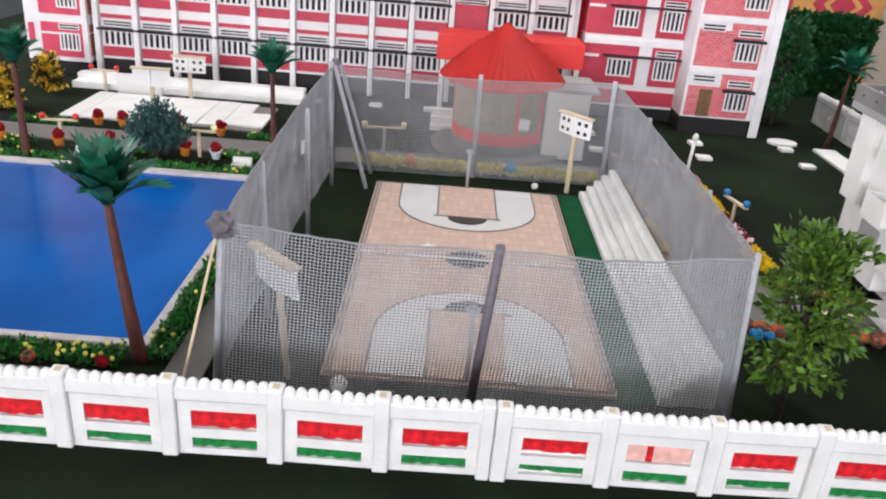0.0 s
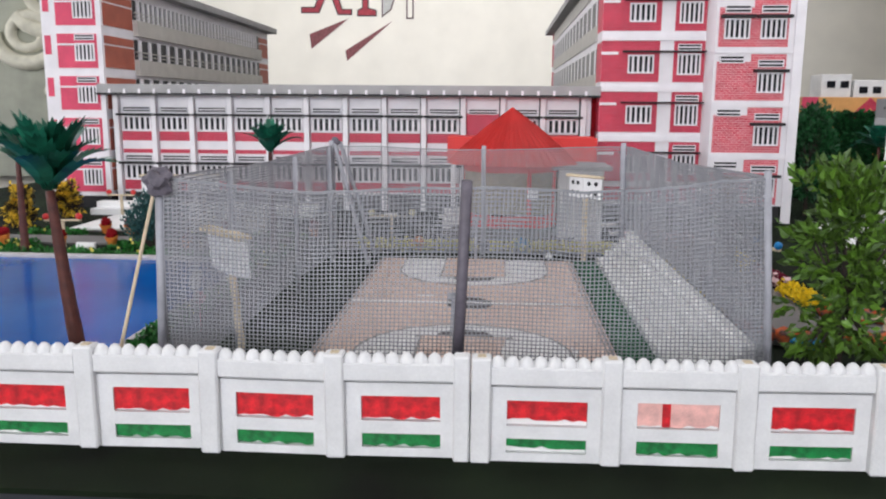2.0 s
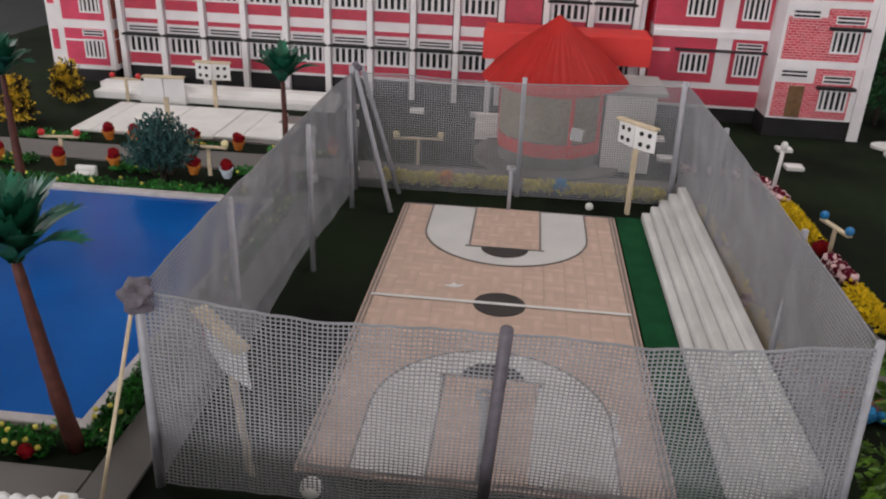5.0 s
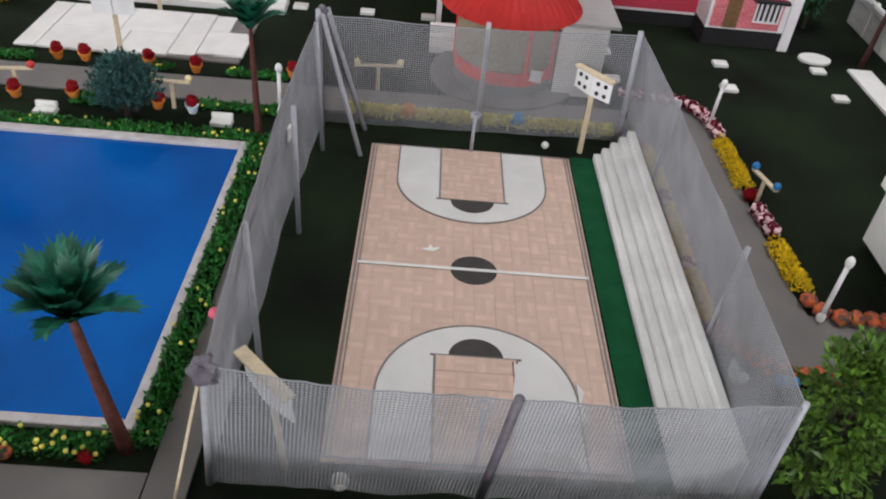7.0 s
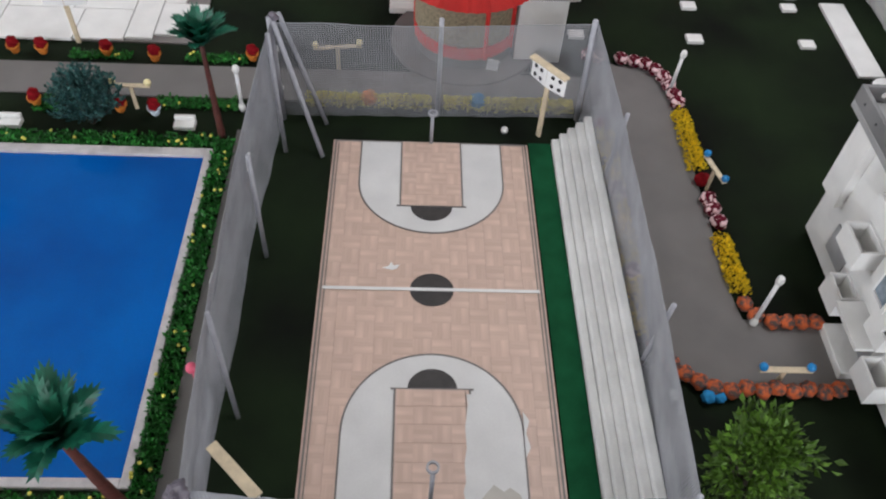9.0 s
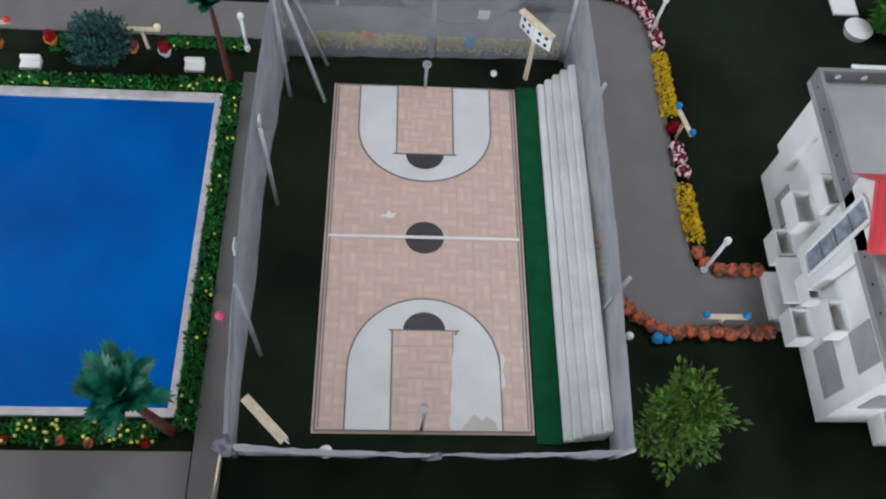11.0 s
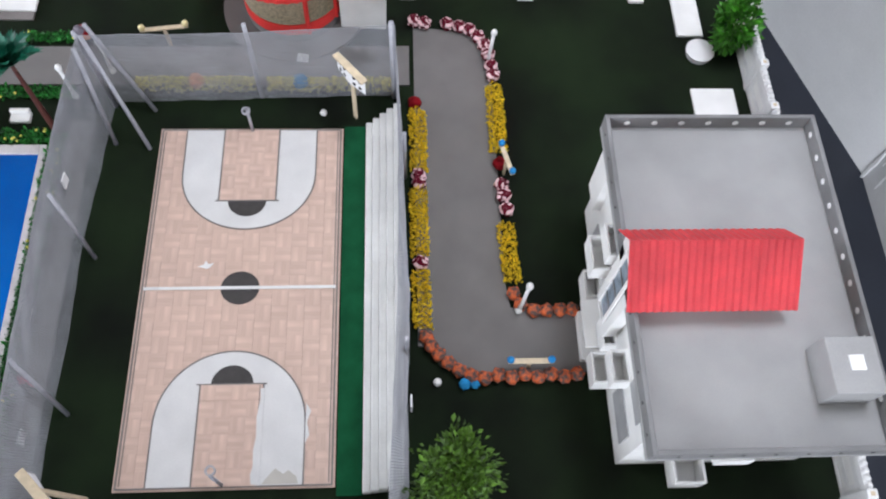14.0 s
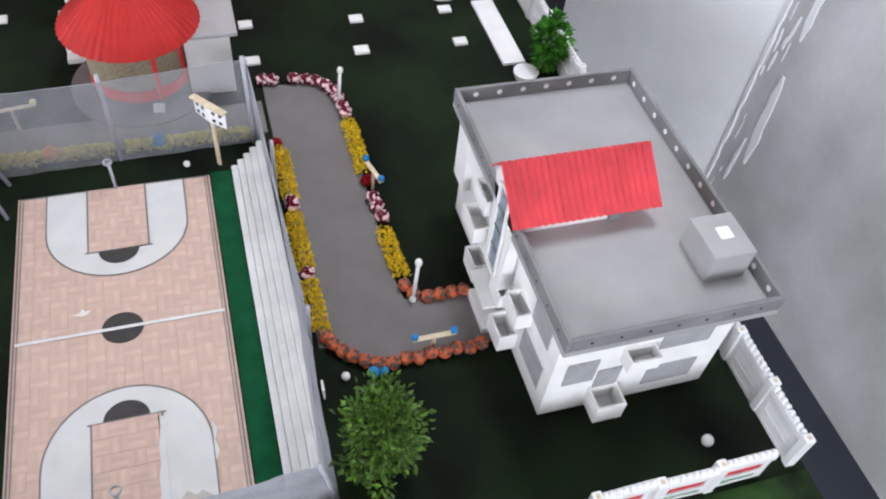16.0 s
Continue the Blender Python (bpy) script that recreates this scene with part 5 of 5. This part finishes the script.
def flower_pot(x, y, mat, turn, label):
    ob = thing("flower_pot", (0, 0, 0), label, "flower pot", "cup flower pots")
    bm = bmesh.new()
    rod(bm, (0, 0, 0.002), (0, 0, 0.02), 0.008, 0.0125, 14)
    part("cup", bm, mat, ob, smooth=False)
    part("rim", ring(0, 0, 0.0132, 0.0132, 0.85, 0, 360, 0.0185, 0.022, 16), mat, ob)
    part("flower", ball(bmesh.new(), (0, 0.002, 0.026), 0.0115, 3, 0.9, 0.5, 150), wool_red, ob, "dark red wool flower", smooth=True)
    ob.matrix_basis = pose(x, y, 0.004, 12, 0, turn)
    ob.scale = (0.82, 0.82, 0.82)


rnd = random.Random(5)
for x, y in ((-0.69, 0.775), (-0.645, 0.775), (-0.54, 0.775), (-0.46, 0.765), (-0.3, 0.775), (-0.83, 0.64), (-0.8, 0.64), (-0.615, 0.645), (-0.485, 0.635), (-0.7, 0.635), (-0.95, 0.77), (-0.92, 0.64)):
    flower_pot(x, y, pot_orange, rnd.uniform(-50, 50), "orange cup pot with dark red wool flower")
flower_pot(-0.43, 0.63, pot_white, 10, "pale blue cup pot with dark red wool flower")


# ---- trees ----
def palm(name, x, y, h, lean, crown, label, seed, girth=1.0, low=0.5, fronds=22):
    r = random.Random(seed)
    ob = thing(name, (x, y, 0), label, "palm tree", "plastic palm trees")
    pts = [Vector((x + lean[0] * (k / 10) ** 0.8, y + lean[1] * k / 10, h * k / 10)) for k in range(11)]
    part("trunk", tube(pts, [(0.0082 - 0.0004 * k) * (1 + 0.07 * (k % 2)) * girth for k in range(11)], 10), trunk_brown, ob, smooth=True)
    top = pts[-1]
    verts, faces = [], []
    for f in range(fronds):
        a = f * 2.4 + r.uniform(-0.2, 0.2)
        rise = low + (1.42 - low) * (f / (fronds - 1)) ** 0.8
        d = Vector((math.cos(a), math.sin(a), 0))
        side = Vector((-d.y, d.x, 0))
        length = crown * r.uniform(0.85, 1.1)
        p, spine = top.copy(), []
        for j in range(13):
            spine.append(p.copy())
            tilt = rise - 1.35 * (j / 12) ** 2 * (1.15 - 0.45 * rise)
            p += (d * math.cos(tilt) + Vector((0, 0, math.sin(tilt)))) * length / 12
        for j in range(12):
            p, q = spine[j], spine[j + 1]
            k = (j + 0.5) / 12
            w = crown * 0.2 * (math.sin(math.pi * min(1, 0.1 + 0.95 * k)) ** 0.7) * r.uniform(0.85, 1.15)
            for s in (-1, 1):
                n = len(verts)
                verts += [p, q, q + (q - p) * 1.3 + side * s * w + Vector((0, 0, w * 0.25)), p.lerp(q, 0.1) + side * s * w * 0.8 + Vector((0, 0, w * 0.2))]
                faces += [(n, n + 1, n + 2), (n, n + 2, n + 3)]
    base = ORIGIN[ob.name]
    o = new("crown", raw("crown", [v - base for v in verts], faces, leaf_palm))
    o.parent = ob
    tagged(o, "dark green feathery fronds")
    return ob


palm("palm_tree", -0.328, 0.0, 0.168, (-0.017, -0.004), 0.068, "dark green plastic palm with curved brown trunk", 1, 0.9, 0.68, 20)
palm("palm_tree", -0.319, 0.58, 0.168, (-0.004, 0.006), 0.054, "dark green plastic palm with slim brown trunk", 2, 0.7, 0.7)
palm("palm_tree", -0.722, 0.568, 0.155, (-0.004, 0.006), 0.062, "dark green plastic palm with slim brown trunk", 3, 0.85, 0.7)
palm("palm_tree", 0.793, 1.04, 0.165, (0.01, 0.0), 0.06, "dark green plastic palm by the side fence", 4, 0.7, 0.2)


def leafy(name, x, y, h, rx, rz, n, size, mat, label, seed, trunk=0.03, category="tree", taper=0.0, tiers=0):
    """A small tree or shrub: forked stems and a ragged crown of leaves in clumps."""
    r = random.Random(seed)
    ob = thing(name, (x, y, 0), label, category)
    stems = bmesh.new()
    rod(stems, (x, y, 0), (x, y, trunk + rz), 0.0045, 0.0025, 7)
    places = []
    for c in range(n // 40):
        u, a = r.uniform(-1, 1), r.uniform(0, 6.28)
        k = r.uniform(0.55, 1.0)
        if tiers:
            u = -0.9 + 1.8 * ((c % tiers) + r.uniform(-0.14, 0.14)) / (tiers - 1)
            u, k = max(-0.97, min(0.97, u)), r.uniform(0.35, 1.12)
        c0 = Vector((rx * k * math.sqrt(1 - u * u) * math.cos(a), rx * k * math.sqrt(1 - u * u) * math.sin(a), rz * k * u))
        c0 = Vector((c0.x * (1 - taper * (c0.z / rz + 1) / 2), c0.y * (1 - taper * (c0.z / rz + 1) / 2), c0.z))
        mid = Vector((x, y, trunk + rz)) + c0
        if c % 3 == 0:
            rod(stems, (x, y, trunk + rz * 0.5), mid, 0.0016, 0.0007, 5)
        for _ in range(40):
            off = Vector((r.gauss(0, 1), r.gauss(0, 1), r.gauss(0, 0.8 if not tiers else 0.42))) * rx * (0.17 if not tiers else 0.135)
            places.append((mid + off, c0.normalized() * 0.8 + off.normalized() + Vector((0, 0, 0.2))))
    part("trunk", stems, twig, ob)
    verts, faces = leaf_cloud(places, size, r, 0.3, 1.8)
    o = new("crown", raw("crown", [v - Vector((x, y, 0)) for v in verts], faces, mat))
    o.parent = ob
    tagged(o, "crown of small leaves")
    return ob




def sprig_shrub(x, y, wide, high, n, label, seed):
    """A dense dwarf conifer: upswept sprigs, each set round with short leaves."""
    r = random.Random(seed)
    ob = thing("blue_shrub", (x, y, 0), label, "shrub")
    stems, places = bmesh.new(), []
    rod(stems, (x, y, 0), (x, y, high * 0.6), 0.006, 0.003, 7)
    for i in range(n):
        a, k = i * 2.39996, ((i + 0.5) / n) ** 0.6
        tip = Vector((x + wide * k * math.cos(a), y + wide * k * math.sin(a), high * (1.0 - 0.5 * k ** 2.2) * r.uniform(0.9, 1.08)))
        foot = Vector((x + wide * 0.3 * k * math.cos(a), y + wide * 0.3 * k * math.sin(a), high * 0.12))
        if i % 3 == 0:
            rod(stems, foot, foot.lerp(tip, 0.7), 0.0013, 0.0006, 5)
        up = (tip - foot).normalized()
        for j in range(46):
            f = 0.25 + 0.75 * j / 45
            spin = r.uniform(0, 6.28)
            out = Vector((math.cos(spin), math.sin(spin), r.uniform(-0.4, 0.5)))
            places.append((foot.lerp(tip, f) + out * 0.0052 * (1.25 - f), up * 1.5 + out))
    part("trunk", stems, twig, ob)
    verts, faces = leaf_cloud(places, 0.0036, r, 0.3, 1.9)
    o = new("crown", raw("crown", [v - Vector((x, y, 0)) for v in verts], faces, leaf_bush))
    o.parent = ob
    return tagged(o, "upswept blue-green sprigs")


leafy("shade_tree", 0.308, -0.01, 0.2, 0.058, 0.09, 2000, 0.0058, leaf_tree, "yellow-green leafy model tree in ragged tiers beside the net", 3, 0.042, taper=0.5, tiers=6)
sprig_shrub(-0.522, 0.612, 0.056, 0.098, 90, "dense blue-green model shrub beside the pool", 4)
leafy("corner_tree", 0.832, 0.752, 0.14, 0.028, 0.06, 900, 0.0085, leaf_bright, "bright green upright leafy tree by the side fence", 5, 0.012)
solo("plant_tub", rod(bmesh.new(), (0.785, 0.745, 0), (0.785, 0.745, 0.014), 0.022, 0.026, 18), white_plastic, (0.785, 0.745, 0), "low round white plant tub", "plant tub")
solo("path_slab", cube(0.757, 0.834, 0.608, 0.668, 0, 0.005, 0.001), white_foam, (0.795, 0.64, 0), "square white foam slab beside the villa", "slab")
leafy("ivy_bush", 0.735, 1.22, 0.2, 0.045, 0.11, 3000, 0.007, leaf_ivy, "dark green ivy bush by the side fence", 6, 0.035, "bush")
for x, y, s in ((-0.886, 1.0, 7), (-0.9, 0.852, 8)):
    ob = leafy("flowering_bush", x, y, 0.08, 0.03, 0.042, 1800, 0.0048, bloom_mix, "cone bush of yellow and black blooms", s, 0.002, "bush", 0.65)
# the dark hedge, the orange board and the white blocks beyond the side fence
hb = random.Random(12)
spots = []
for _ in range(16000):
    x, z, f = hb.uniform(0.7, 1.1), hb.random(), hb.random()
    top = 0.2 + 0.03 * math.sin((x - 0.7) * 6)
    spots.append(((x, 1.6 + f * 0.05 - 0.05 * z, z * top), (0, -1, 0.4)))
hv, hf = leaf_cloud(spots, 0.011, hb, 0.35, 1.4)
ob = new("tall_hedge", raw("tall_hedge", [v - Vector((0.9, 1.6, 0)) for v in hv], hf, leaf_ivy))
ob.location = (0.9, 1.6, 0)
tagged(ob, "tall dark green hedge behind the stair tower", "hedge", kind="stuff")
backboard = thing("orange_board", (1.5, 2.5, FLOOR), "orange board with a red diamond leaning by the wall", "board")
part("board", cube(1.17, 1.58, 2.5, 2.53, FLOOR, 0.285, 0.003), orange_wall, backboard)
part("border", cube(1.17, 1.23, 2.497, 2.5, FLOOR, 0.285), brick_pink, backboard)
for r, d, mat in ((0.115, 0.002, brick_red), (0.075, 0.004, orange_wall), (0.05, 0.006, brick_red)):
    dm = prism(bmesh.new(), [(0.0, -r), (r, 0.0), (0.0, r), (-r, 0.0)], -d, 0)
    bmesh.ops.transform(dm, matrix=Matrix(((1, 0, 0, 1.42), (0, 0, 1, 2.5), (0, 1, 0, 0.17), (0, 0, 0, 1))), verts=dm.verts)
    part("diamond", dm, mat, backboard, "red diamond pattern")
for x0, x1, z1 in ((1.25, 1.36, 0.37), (1.37, 1.5, 0.35)):
    ob = thing("white_block", ((x0 + x1) / 2, 2.6, 0.285), "small white block house behind the orange board", "model house", "white block houses")
    part("wall", cube(x0, x1, 2.535, 2.65, FLOOR, z1, 0.002), white_foam, ob)
    for k in range(2):
        part("window", cube(x0 + 0.02 + k * 0.05, x0 + 0.05 + k * 0.05, 2.532, 2.535, z1 - 0.05, z1 - 0.025), pane_dark, ob)
